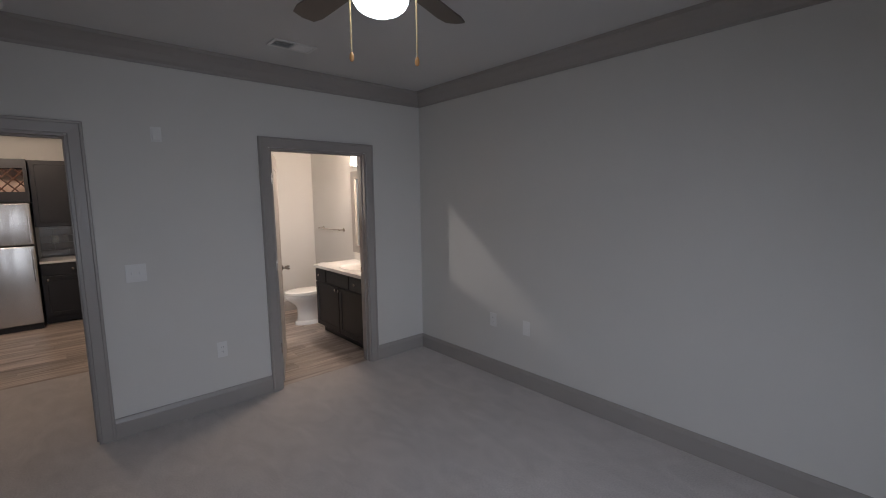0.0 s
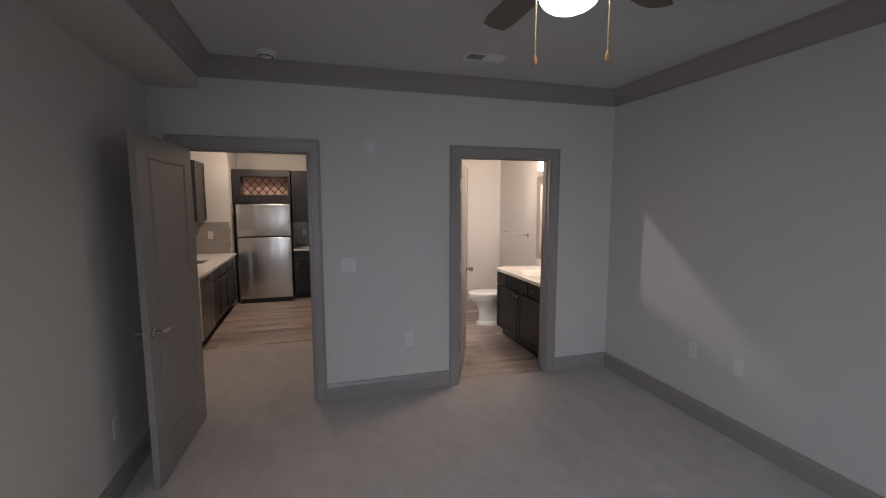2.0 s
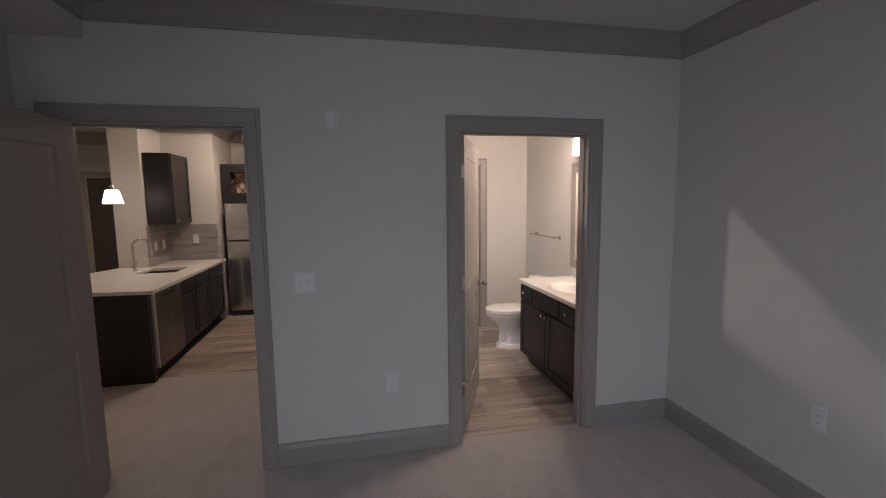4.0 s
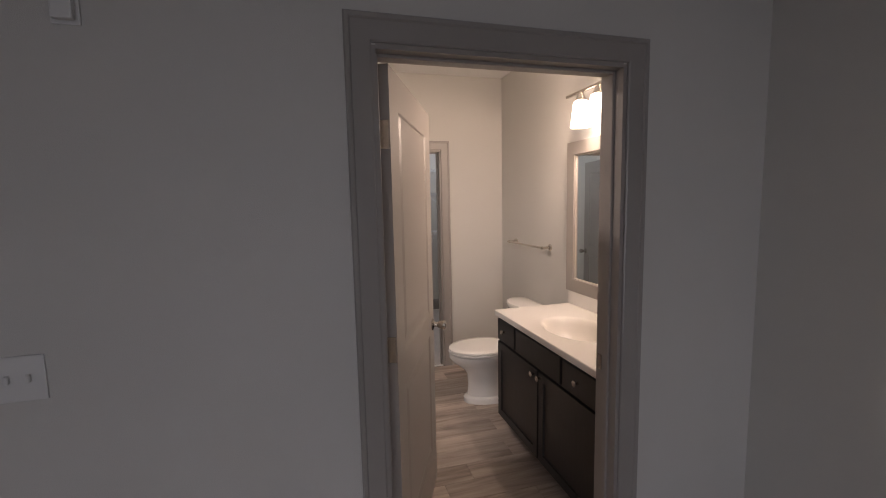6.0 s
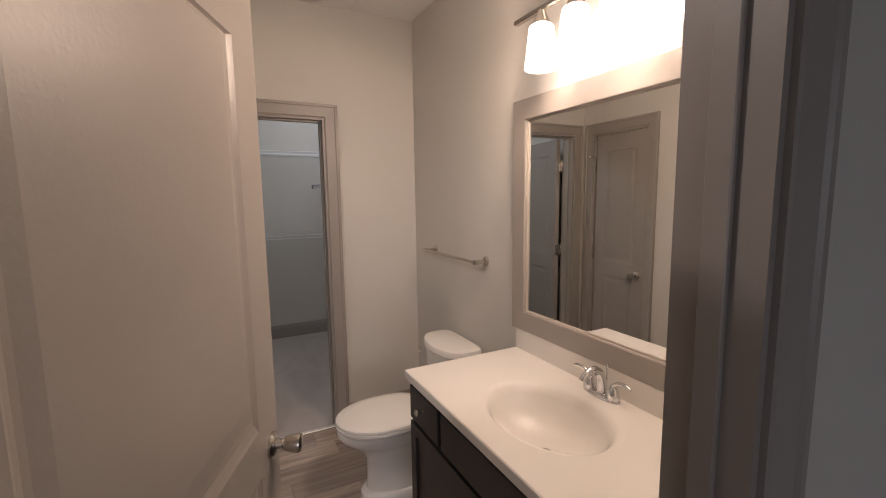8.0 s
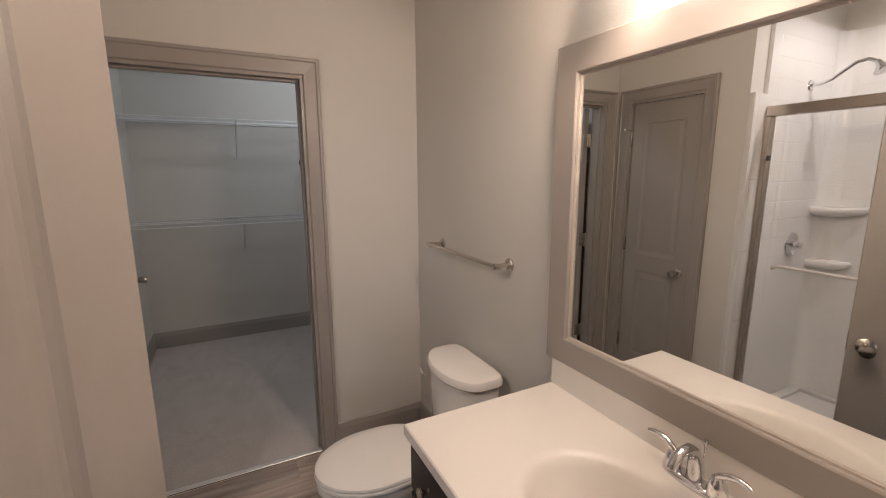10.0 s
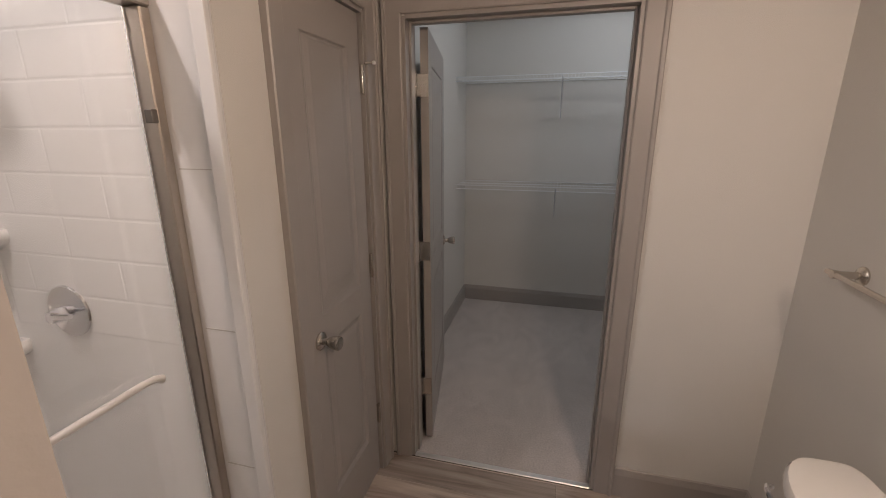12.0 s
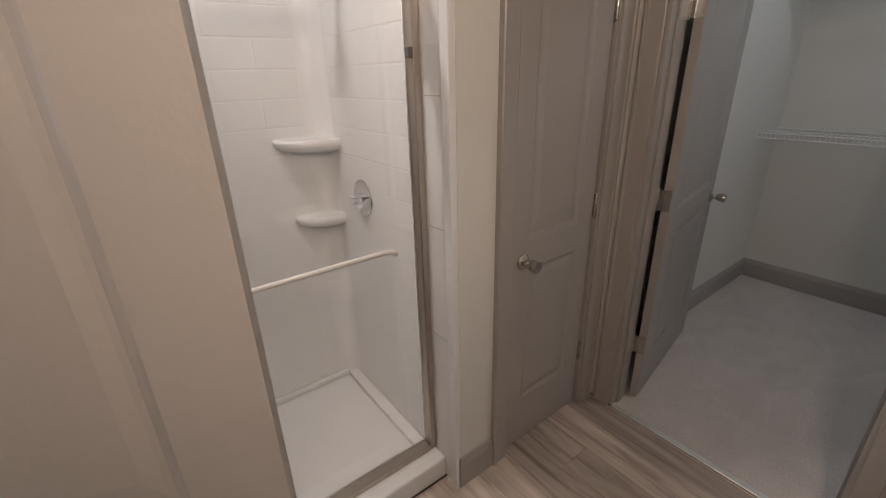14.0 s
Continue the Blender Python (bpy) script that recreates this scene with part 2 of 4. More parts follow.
def sweep(path, profile, closed=False, bm=None):
    """Runs a trim profile of (depth into the room, height) along the wall line path; the room is on the path's left."""
    bm = bm or bmesh.new()
    pts = [Vector(p) for p in path]
    n = len(pts)
    rows = []
    for i, p in enumerate(pts):
        a = (p - pts[i - 1]).normalized() if (i or closed) else None
        b = (pts[(i + 1) % n] - p).normalized() if (i < n - 1 or closed) else None
        na = Vector((-a.y, a.x)) if a else None
        nb = Vector((-b.y, b.x)) if b else None
        if na and nb:
            s = na + nb
            m = s / max(0.2, s.dot(na))
        else:
            m = na or nb
        rows.append([bm.verts.new((p.x + m.x * d, p.y + m.y * d, z)) for d, z in profile])
    for i in range(n if closed else n - 1):
        a, b = rows[i], rows[(i + 1) % n]
        for k in range(len(profile)):
            bm.faces.new((a[k], a[(k + 1) % len(profile)], b[(k + 1) % len(profile)], b[k]))
    if not closed:
        bm.faces.new(rows[0])
        bm.faces.new(rows[-1])
    return bm


def casing_mesh(u0, u1, top, profile, flat):
    """A door casing round an opening from u0 to u1. profile: (distance out from the opening, thickness). flat(u, d, z) places a point."""
    bm = bmesh.new()
    rows = []
    for o, d in profile:
        rows.append([bm.verts.new(flat(*q)) for q in ((u0 - o, d, 0.0), (u0 - o, d, top + o), (u1 + o, d, top + o), (u1 + o, d, 0.0))])
    n = len(profile)
    for k in range(n):
        a, b = rows[k], rows[(k + 1) % n]
        for i in range(3):
            bm.faces.new((a[i], a[i + 1], b[i + 1], b[i]))
    bm.faces.new([r[0] for r in rows])
    bm.faces.new([r[3] for r in rows])
    return bm


CASING = [(0.006, 0.0), (0.006, 0.011), (0.011, 0.014), (0.065, 0.0175), (0.070, 0.023), (0.081, 0.024), (0.085, 0.020), (0.085, 0.0)]
BASE = [(0.0, 0.0), (0.014, 0.0), (0.014, 0.112), (0.011, 0.122), (0.009, 0.128), (0.006, 0.140), (0.0, 0.145)]


def crown(z, high=0.172):
    k = high / 0.172
    return [(d, z - k * h) for d, h in ((0.0, 0.172), (0.012, 0.172), (0.014, 0.150), (0.030, 0.128), (0.050, 0.085), (0.082, 0.045), (0.098, 0.030), (0.100, 0.0), (0.0, 0.0))]


# ---- structure ----
H = 2.70
HB = 2.662
DOOR = 2.03


def wall(name, boxes, material=WALL):
    bm = bmesh.new()
    for b in boxes:
        box(*b, bm=bm)
    return tagged(link(name, bm, material), kind="structure")


tagged(wall("wall_north", [(-7.0, -0.65, 3.50, 3.62, 0, H), (0.235, 1.462, 3.50, 3.62, 0, H), (2.345, 3.01, 3.50, 3.62, 0, H),
                           (-0.65, 0.235, 3.50, 3.62, DOOR, H), (1.462, 2.345, 3.50, 3.62, DOOR, H)]), "greige painted wall with two cased doorways", "wall")
tagged(wall("wall_east", [(3.01, 3.15, -1.5, 3.62, 0, H)]), "plain greige painted bedroom wall", "wall")
tagged(wall("wall_west", [(-0.97, -0.83, -1.5, 3.50, 0, H)]), "plain greige painted bedroom wall", "wall")
tagged(wall("wall_south", [(-0.97, -0.55, -1.62, -1.5, 0, H), (1.35, 3.15, -1.62, -1.5, 0, H), (-0.55, 1.35, -1.62, -1.5, 0, 0.7), (-0.55, 1.35, -1.62, -1.5, 2.2, H)]),
       "greige painted bedroom wall with a window opening", "wall")
tagged(wall("wall_bath_east", [(2.965, 3.15, 3.62, 8.28, 0, H)]), "warm greige painted bathroom wall behind the mirror", "wall")
tagged(wall("wall_bath_north", [(1.37, 1.488, 6.0, 6.12, 0, H), (2.352, 2.965, 6.0, 6.12, 0, H), (1.488, 2.352, 6.0, 6.12, DOOR, H)]),
       "warm greige wall with the closet doorway", "wall")
tagged(wall("wall_bath_west", [(1.25, 1.37, 5.12, 5.368, 0, H), (1.25, 1.37, 5.88, 6.12, 0, H), (1.25, 1.37, 5.368, 5.88, DOOR, H)]),
       "greige wall beside the shower with the linen cupboard doorway", "wall")
tagged(wall("wall_shower", [(0.33, 1.25, 5.12, 5.22, 0, H), (0.33, 0.43, 3.62, 5.12, 0, H), (0.43, 1.37, 3.62, 3.80, 0, H)]), "plain walls round the shower recess", "wall")
tagged(wall("wall_kitchen_east", [(0.33, 0.43, 5.22, 8.4, 0, H)]), "plain warm painted kitchen wall", "wall")
tagged(wall("wall_linen_back", [(0.43, 1.17, 5.9, 6.12, 0, H)]), "plain wall closing the linen cupboard", "wall")
tagged(wall("wall_closet_west", [(1.17, 1.29, 6.12, 8.28, 0, H)]), "plain painted closet wall", "wall")
tagged(wall("wall_closet_north", [(1.29, 2.965, 8.16, 8.28, 0, H)]), "plain painted closet wall behind wire shelves", "wall")
tagged(wall("wall_kitchen_north", [(-1.0, 0.33, 8.15, 8.28, 0, H)]), "warm painted kitchen wall behind the refrigerator", "wall")
tagged(wall("wall_kitchen_return", [(-1.12, -1.0, 7.25, 8.28, 0, H)]), "warm painted wall beside the refrigerator", "wall")
tagged(wall("wall_kitchen_counter", [(-1.95, -1.12, 7.25, 7.37, 0, H)]), "warm painted wall above the tiled counter", "wall")
tagged(wall("wall_kitchen_stub", [(-1.95, -1.63, 6.65, 7.25, 0, H)]), "pale painted stub wall at the counter's end", "wall")
tagged(wall("wall_living", [(-7.0, -6.88, 3.62, 8.72, 0, H), (-7.0, -1.83, 8.6, 8.72, 0, H), (-1.95, -1.83, 7.37, 8.6, 0, H)]), "plain greige living room wall", "wall")

bm = box(-0.97, 3.15, -1.62, 3.55, -0.12, 0)
tagged(link("floor_bedroom", bm, CARPET), "grey-beige cut pile carpet", "floor", kind="structure")
bm = box(-7.0, 0.43, 3.551, 5.15, -0.12, 0)
box(-7.0, -2.0, 5.15, 10.62, -0.12, 0, bm=bm)
tagged(link("floor_living", bm, CARPET), "grey-beige cut pile carpet", "floor", kind="structure")
bm = box(1.17, 3.15, 6.02, 8.28, -0.12, 0)
tagged(link("floor_closet", bm, CARPET), "grey carpet in the closet", "floor", kind="structure")
floor_bath = tagged(link("floor_bath", box(0.431, 3.0, 3.551, 6.019, -0.12, -0.006), JOINT), "wood-look plank floor", "floor", kind="structure")
floor_kitchen = tagged(link("floor_kitchen", box(-2.0, 0.43, 5.15, 8.28, -0.12, -0.006), JOINT), "wood-look plank floor", "floor", kind="structure")

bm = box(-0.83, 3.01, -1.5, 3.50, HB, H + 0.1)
tagged(link("ceiling_bedroom", bm, DIMCEIL), "matt white ceiling", "ceiling", kind="structure")
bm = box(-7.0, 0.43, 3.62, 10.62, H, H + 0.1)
tagged(link("ceiling_kitchen", bm, DIMCEIL), "matt white ceiling", "ceiling", kind="structure")
bm = box(0.43, 3.15, 3.62, 8.4, H, H + 0.1)
tagged(link("ceiling_bath", bm, BATHCEIL), "matt white ceiling", "ceiling", kind="structure")
tagged(link("soffit", box(-0.83, -0.50, -1.5, 3.50, 2.44, HB), WALL), "painted soffit along the bedroom wall", "soffit", kind="structure")

tagged(link("trim_crown_bedroom", sweep([(-0.5, -1.5), (3.01, -1.5), (3.01, 3.50), (-0.5, 3.50)], crown(HB, 0.136), closed=True), TRIM),
       "dark grey painted crown moulding", "crown moulding", kind="structure")
tagged(link("trim_crown_kitchen", sweep([(0.33, 8.15), (-1.0, 8.15), (-1.0, 7.25), (-1.63, 7.25), (-1.63, 6.65), (-1.95, 6.65), (-1.95, 8.6), (-6.88, 8.6), (-6.88, 3.62), (0.33, 3.62)], crown(H), closed=True), TRIM),
       "grey painted crown moulding", "crown moulding", kind="structure")


def baseboard(*paths):
    bm = bmesh.new()
    for p in paths:
        sweep(p, BASE, bm=bm)
    return tagged(link("baseboard", bm, TRIM), "grey painted baseboard", "baseboard", kind="structure")


baseboard([(1.377, 3.50), (0.320, 3.50)], [(3.01, -1.5), (3.01, 3.50), (2.430, 3.50)],
          [(-0.735, 3.50), (-0.83, 3.50), (-0.83, -1.5), (3.01, -1.5)])
baseboard([(2.965, 4.80), (2.965, 6.0), (2.437, 6.0)], [(1.37, 5.283), (1.37, 5.12), (1.30, 5.12)])
baseboard([(2.437, 6.12), (2.965, 6.12), (2.965, 8.16), (1.29, 8.16), (1.29, 6.12), (1.403, 6.12)])
baseboard([(-1.0, 8.15), (-1.0, 7.25), (-1.06, 7.25)], [(0.33, 3.62), (0.33, 5.9)], [(-1.95, 6.75), (-1.95, 8.6), (-6.88, 8.6), (-6.88, 3.62), (-0.735, 3.62)])


# ---- doors ----
def panel_rings(bm, outline, normal, inset_depths):
    """Fills a panel's outline with stepped moulding rings and a raised field."""
    centre = sum(outline, Vector()) / len(outline)
    xs, zs = [p.x for p in outline], [p.z for p in outline]
    hx, hz = (max(xs) - min(xs)) / 2, (max(zs) - min(zs)) / 2
    rings = []
    for inset, depth in inset_depths:
        fx, fz = (hx - inset) / hx, (hz - inset) / hz
        rings.append([bm.verts.new(Vector((centre.x + (p.x - centre.x) * fx, p.y, centre.z + (p.z - centre.z) * fz)) + normal * depth) for p in outline])
    for a, b in zip(rings, rings[1:]):
        for k in range(len(a)):
            bm.faces.new((a[k], a[(k + 1) % len(a)], b[(k + 1) % len(b)], b[k]))
    bm.faces.new(rings[-1])
    return rings[0]


def leaf_mesh(w, h, t=0.035):
    """A moulded two-panel leaf from x 0 to w, its faces at y 0 and t; the upper panel has a slightly arched head."""
    bm = bmesh.new()
    s = 0.128 if w > 0.6 else 0.095
    split, gap, foot, head = 0.86, 0.115, 0.23, h - 0.13
    for y, normal in ((0.0, Vector((0, -1, 0))), (t, Vector((0, 1, 0)))):
        x0, x1 = s, w - s
        arch = [Vector((x0 + (x1 - x0) * k / 10, y, head)) for k in range(11)]
        upper = [Vector((x0, y, split + gap)), Vector((x1, y, split + gap))] + arch[::-1]
        lower = [Vector((x0, y, foot)), Vector((x1, y, foot)), Vector((x1, y, split)), Vector((x0, y, split))]
        steps = [(0, 0), (0.006, -0.003), (0.016, -0.0065), (0.026, -0.0065), (0.050, -0.002), (0.060, -0.002)]
        ru = panel_rings(bm, upper, normal, steps)
        rl = panel_rings(bm, lower, normal, steps)
        c = [bm.verts.new((x, y, z)) for x, z in ((0, 0), (w, 0), (w, h), (0, h))]
        bm.faces.new((c[0], c[1], rl[1], rl[0]))
        bm.faces.new((c[1], c[2], ru[2], ru[1], rl[2], rl[1]))
        bm.faces.new((c[0], rl[0], rl[3], ru[0], ru[-1], c[3]))
        bm.faces.new((rl[3], rl[2], ru[1], ru[0]))
        bm.faces.new([c[3]] + [ru[-1 - k] for k in range(11)] + [c[2]])
        if y == 0.0:
            front = c
        else:
            for k in range(4):
                bm.faces.new((front[k], front[(k + 1) % 4], c[(k + 1) % 4], c[k]))
    return bm


def lever_mesh(side, reach):
    """A door lever on its round rose; side: +1 or -1 off the leaf's face, reach: the way the lever points along the leaf."""
    rot = Matrix.Rotation(radians(90 if side < 0 else -90), 4, "X")
    bm = lathe([(0, 0), (0.031, 0), (0.031, 0.006), (0.026, 0.011), (0.012, 0.013), (0.010, 0.045), (0, 0.045)], 20, m=rot)
    y = side * 0.046
    tube([(0.008 * -reach, y, 0), (0.02 * reach, y + side * 0.004, 0.001), (0.05 * reach, y + side * 0.006, 0.003), (0.085 * reach, y + side * 0.002, -0.002), (0.112 * reach, y - side * 0.003, -0.006)], 0.0095, 10, bm, taper=0.007)
    return bm


def knob_mesh(side):
    rot = Matrix.Rotation(radians(90 if side < 0 else -90), 4, "X")
    return lathe([(0, 0), (0.032, 0), (0.032, 0.005), (0.026, 0.010), (0.013, 0.013), (0.012, 0.028), (0.017, 0.034), (0.022, 0.048), (0.025, 0.066), (0.023, 0.074), (0.012, 0.077), (0, 0.077)], 24, m=rot)


def hinge_mesh(pin):
    """A butt hinge in the leaf's own space: barrel at pin (x, y) and the plate on the leaf's edge."""
    bm = lathe([(0, -0.054), (0.004, -0.053), (0.0068, -0.048), (0.0068, 0.048), (0.004, 0.053), (0, 0.054)], 10, m=Matrix.Translation((*pin, 0)))
    box(-0.0025, 0.0005, 0.003, 0.033, -0.046, 0.046, bm=bm)
    y0, y1 = sorted((pin[1], 0.033 if pin[1] > 0.02 else 0.003))
    box(-0.006, -0.002, y0, y1, -0.046, 0.046, bm=bm)
    return bm


def door_frame(parent, u0, u1, a0, a1, along, faces):
    """Jambs, stop and casings of an opening u0..u1 through a wall from a0 to a1. along 'x' or 'y' is the wall's run."""
    def put(u, d, z, face):
        w = face[0] + face[1] * d
        return (u, w, z) if along == "x" else (w, u, z)
    for face in faces:
        part("casing", casing_mesh(u0, u1, DOOR, CASING, lambda u, d, z: put(u, d, z, face)), TRIM, parent)
    bm = bmesh.new()
    lo, hi = a0 - 0.002, a1 + 0.002
    for p, q, z0, z1 in ((u0 - 0.006, u0 + 0.008, 0, DOOR), (u1 - 0.008, u1 + 0.006, 0, DOOR), (u0 + 0.008, u1 - 0.008, DOOR - 0.010, DOOR + 0.006)):
        if along == "x":
            box(p, q, lo, hi, z0, z1, bm=bm)
        else:
            box(lo, hi, p, q, z0, z1, bm=bm)
    part("jamb", bm, TRIM, parent)


def door_stop(parent, u0, u1, s0, s1, along):
    bm = bmesh.new()
    for p, q, z0, z1 in ((u0 + 0.008, u0 + 0.019, 0, DOOR - 0.010), (u1 - 0.019, u1 - 0.008, 0, DOOR - 0.010), (u0 + 0.019, u1 - 0.019, DOOR - 0.021, DOOR - 0.010)):
        if along == "x":
            box(p, q, s0, s1, z0, z1, 0.002, bm=bm)
        else:
            box(s0, s1, p, q, z0, z1, 0.002, bm=bm)
    part("stop", bm, TRIM, parent)


def hang_leaf(parent, hinge, angle, w, flip, latch, sides, heights=(0.32, 1.05, 1.79), label="", gap=0.008):
    """Hangs a leaf: hinge (x, y), the leaf's bearing in degrees, flip: the leaf's thickness lies to the right of its bearing."""
    leaf = part("leaf", leaf_mesh(w, 2.005), TRIM, parent, label)
    off = -0.035 - gap if flip else gap
    leaf.matrix_world = pose(hinge[0], hinge[1], 0.012, 0, 0, angle) @ pose(0.006, off, 0)
    for side in sides:
        if latch == "lever":
            ob = part("lever", lever_mesh(side, -1), NICKEL, leaf, "satin nickel lever", True)
        else:
            ob = part("knob", knob_mesh(side), NICKEL, leaf, "satin nickel knob", True)
        ob.location = (w - (0.050 if w > 0.6 else 0.068), 0.0 if side < 0 else 0.035, 0.897)
    ob = part("latch_plate", box(w - 0.001, w + 0.0015, 0.006, 0.029, 0.87, 0.94), NICKEL, leaf)
    for z in heights:
        ob = part("hinge", hinge_mesh((-0.006, 0.035 + gap if flip else -gap)), NICKEL, leaf, "", True)
        ob.location = (0, 0, z - 0.012)
    return leaf


door_1 = thing("door_1", "open grey two-panel door leading to the kitchen", "door", kind="structure")
door_frame(door_1, -0.65, 0.235, 3.50, 3.62, "x", [(3.50, -1), (3.62, 1)])
door_stop(door_1, -0.65, 0.235, 3.545, 3.58, "x")
hang_leaf(door_1, (-0.640, 3.475), -93.6, 0.835, False, "lever", (-1, 1), gap=0.036)
door_2 = thing("door_2", "half open grey two-panel bathroom door", "door", kind="structure")
door_frame(door_2, 1.462, 2.345, 3.50, 3.62, "x", [(3.50, -1), (3.62, 1)])
door_stop(door_2, 1.462, 2.345, 3.54, 3.575, "x")
hang_leaf(door_2, (1.475, 3.630), 67.2, 0.85, True, "knob", (-1, 1), gap=0.016)
door_3 = thing("door_3", "open grey two-panel closet door", "door", kind="structure")
door_frame(door_3, 1.488, 2.352, 6.0, 6.12, "x", [(6.0, -1), (6.12, 1)])
door_stop(door_3, 1.488, 2.352, 6.04, 6.075, "x")
hang_leaf(door_3, (1.493, 6.126), 100.2, 0.82, True, "knob", (-1, 1), gap=0.021)
door_4 = thing("door_4", "closed grey two-panel linen cupboard door", "door", kind="structure")
door_frame(door_4, 5.368, 5.88, 1.25, 1.37, "y", [(1.37, 1)])
hang_leaf(door_4, (1.366, 5.868), -90, 0.487, True, "knob", (1,))


part("strike_plate", box(2.3345, 2.3372, 3.588, 3.612, 0.885, 0.945), NICKEL, door_2, "nickel strike plate")
window_1 = thing("window_1", "white framed bedroom window letting in daylight", "window", kind="structure")
bm = bmesh.new()
for a in (-0.55, 0.38, 1.31):
    box(a, a + 0.04, -1.59, -1.54, 0.7, 2.2, bm=bm)
for z in (0.7, 2.16):
    box(-0.51, 0.38, -1.59, -1.54, z, z + 0.04, bm=bm)
    box(0.42, 1.31, -1.59, -1.54, z, z + 0.04, bm=bm)
part("window_frame", bm, WHITEPL, window_1)
for a in (-0.51, 0.42):
    pane = part("pane", box(a, a + 0.89, -1.567, -1.563, 0.74, 2.16), GLASS, window_1)
    pane.visible_shadow = False

tagged(link("trim_closet_threshold", box(1.496, 2.344, 5.992, 6.024, 0.0, 0.007, 0.003), ALU), "thin metal carpet edge strip", "threshold", kind="structure")


# ---- bedroom things ----
def ceiling_fan(at):
    fan = thing("ceiling_fan", "pewter ceiling fan with dark blades and a lit bowl light", "ceiling fan", (at[0], at[1], at[2] - 0.014))
    part("canopy", lathe([(0, 0.014), (0.075, 0.014), (0.072, 0.008), (0.05, 0.0), (0.03, -0.055), (0, -0.055)], 28), BRONZE, fan, smooth=True)
    part("motor", lathe([(0, -0.05), (0.04, -0.055), (0.105, -0.07), (0.125, -0.10), (0.125, -0.15), (0.10, -0.175), (0, -0.18)], 32), BRONZE, fan, smooth=True)
    part("switch_housing", lathe([(0, -0.178), (0.085, -0.180), (0.112, -0.20), (0.121, -0.225), (0.121, -0.245), (0.114, -0.252), (0, -0.252)], 32), BRONZE, fan, smooth=True)
    part("light_bowl", lathe([(0.106, -0.250), (0.109, -0.260), (0.106, -0.272), (0.096, -0.288), (0.079, -0.301), (0.055, -0.312), (0.028, -0.318), (0, -0.320)], 48), GLOBE, fan, "glowing frosted glass bowl", True)
    for k in range(5):
        blade = bmesh.new()
        outline = [(0.20, -0.045), (0.30, -0.060), (0.58, -0.068), (0.645, -0.055), (0.66, 0.0), (0.645, 0.055), (0.58, 0.068), (0.30, 0.060), (0.20, 0.045)]
        top = [blade.verts.new((x, y, 0.004)) for x, y in outline]
        low = [blade.verts.new((x, y, -0.004)) for x, y in outline]
        blade.faces.new(top)
        blade.faces.new(low[::-1])
        for i in range(len(top)):
            blade.faces.new((top[i], low[i], low[(i + 1) % len(top)], top[(i + 1) % len(top)]))
        b = part("blade", blade, BLADE, fan)
        b.matrix_local = pose(0, 0, -0.130, 0, 0, 72 * k + 20) @ pose(0, 0, 0, 11, 0, 0)
        arm = tube([(0.115, 0, 0), (0.16, 0, 0.004), (0.20, 0, 0.002), (0.255, 0, -0.002)], 0.013, 8)
        a = part("blade_arm", arm, BRONZE, fan)
        a.matrix_local = pose(0, 0, -0.135, 0, 0, 72 * k + 20)
    for k, (dx, dy, drop) in enumerate(((-0.094, 0.068, 0.232), (0.108, -0.078, 0.245))):
        chain = bmesh.new()
        n = 46
        for i in range(n):
            z = -0.225 - drop * i / n
            lathe([(0, -0.0032), (0.0048, 0), (0, 0.0032)], 6, chain, Matrix.Translation((dx * 1.03, dy * 1.03, z)))
        c = part("pull_chain", chain, BRASS, fan, "brass bead pull chain")
        lathe_bm = lathe([(0, 0.002), (0.004, 0), (0.0085, -0.012), (0.0095, -0.024), (0.006, -0.034), (0, -0.037)], 14, m=Matrix.Translation((dx * 1.03, dy * 1.03, -0.225 - drop)))
        part("pull_knob", lathe_bm, PULLWOOD, c, "amber wooden pull", True)
    return fan


ceiling_fan((1.185, 1.43, HB))


def grille(name, label, at, turn, wide, deep, slats, split=False):
    g = thing(name, label, "vent", at, turn)
    fr = bmesh.new()
    w, d = wide / 2, deep / 2
    for b in ((-w, w, -d, -d + 0.022), (-w, w, d - 0.022, d), (-w, -w + 0.022, -d + 0.022, d - 0.022), (w - 0.022, w, -d + 0.022, d - 0.022)):
        box(*b, -0.008, 0.0, 0.002, bm=fr)
    if split:
        box(-0.008, 0.008, -d + 0.022, d - 0.022, -0.007, 0.0, bm=fr)
    part("frame", fr, WHITEPL, g)
    # Near-black sheet standing in for the shade between the slats.
    part("shade_sheet", box(-w + 0.022, w - 0.022, -d + 0.022, d - 0.022, -0.002, -0.0008), VENTDARK, g)
    for half in ((-1, 1) if split else (0,)):
        x0, x1 = ((-w + 0.024, -0.009) if half < 0 else (0.009, w - 0.024)) if split else (-w + 0.024, w - 0.024)
        for k in range(slats):
            y = -d + 0.03 + (deep - 0.06) * (k + 0.5) / slats
            sl = box(x0, x1, -0.0048, 0.0048, -0.0006, 0.0006)
            o = part("slat", sl, WHITEPL, g)
            o.matrix_local = pose(0, y, -0.005, 35 if half < 0 else -35, 0, 0)
    return g


grille("ceiling_vent", "white metal air register on the bedroom ceiling", (1.46, 2.93, HB), 0, 0.30, 0.15, 6, True)
grille("exhaust_vent", "white square exhaust grille on the bathroom ceiling", (2.51, 5.44, H), 0, 0.20, 0.19, 5)

smoke = thing("smoke_detector", "round white smoke detector on the ceiling", "smoke detector", (-0.02, 3.26, HB))
part("body", lathe([(0, 0), (0.066, 0), (0.066, -0.014), (0.060, -0.026), (0.040, -0.036), (0, -0.038)], 28), WHITEPL, smoke, smooth=True)
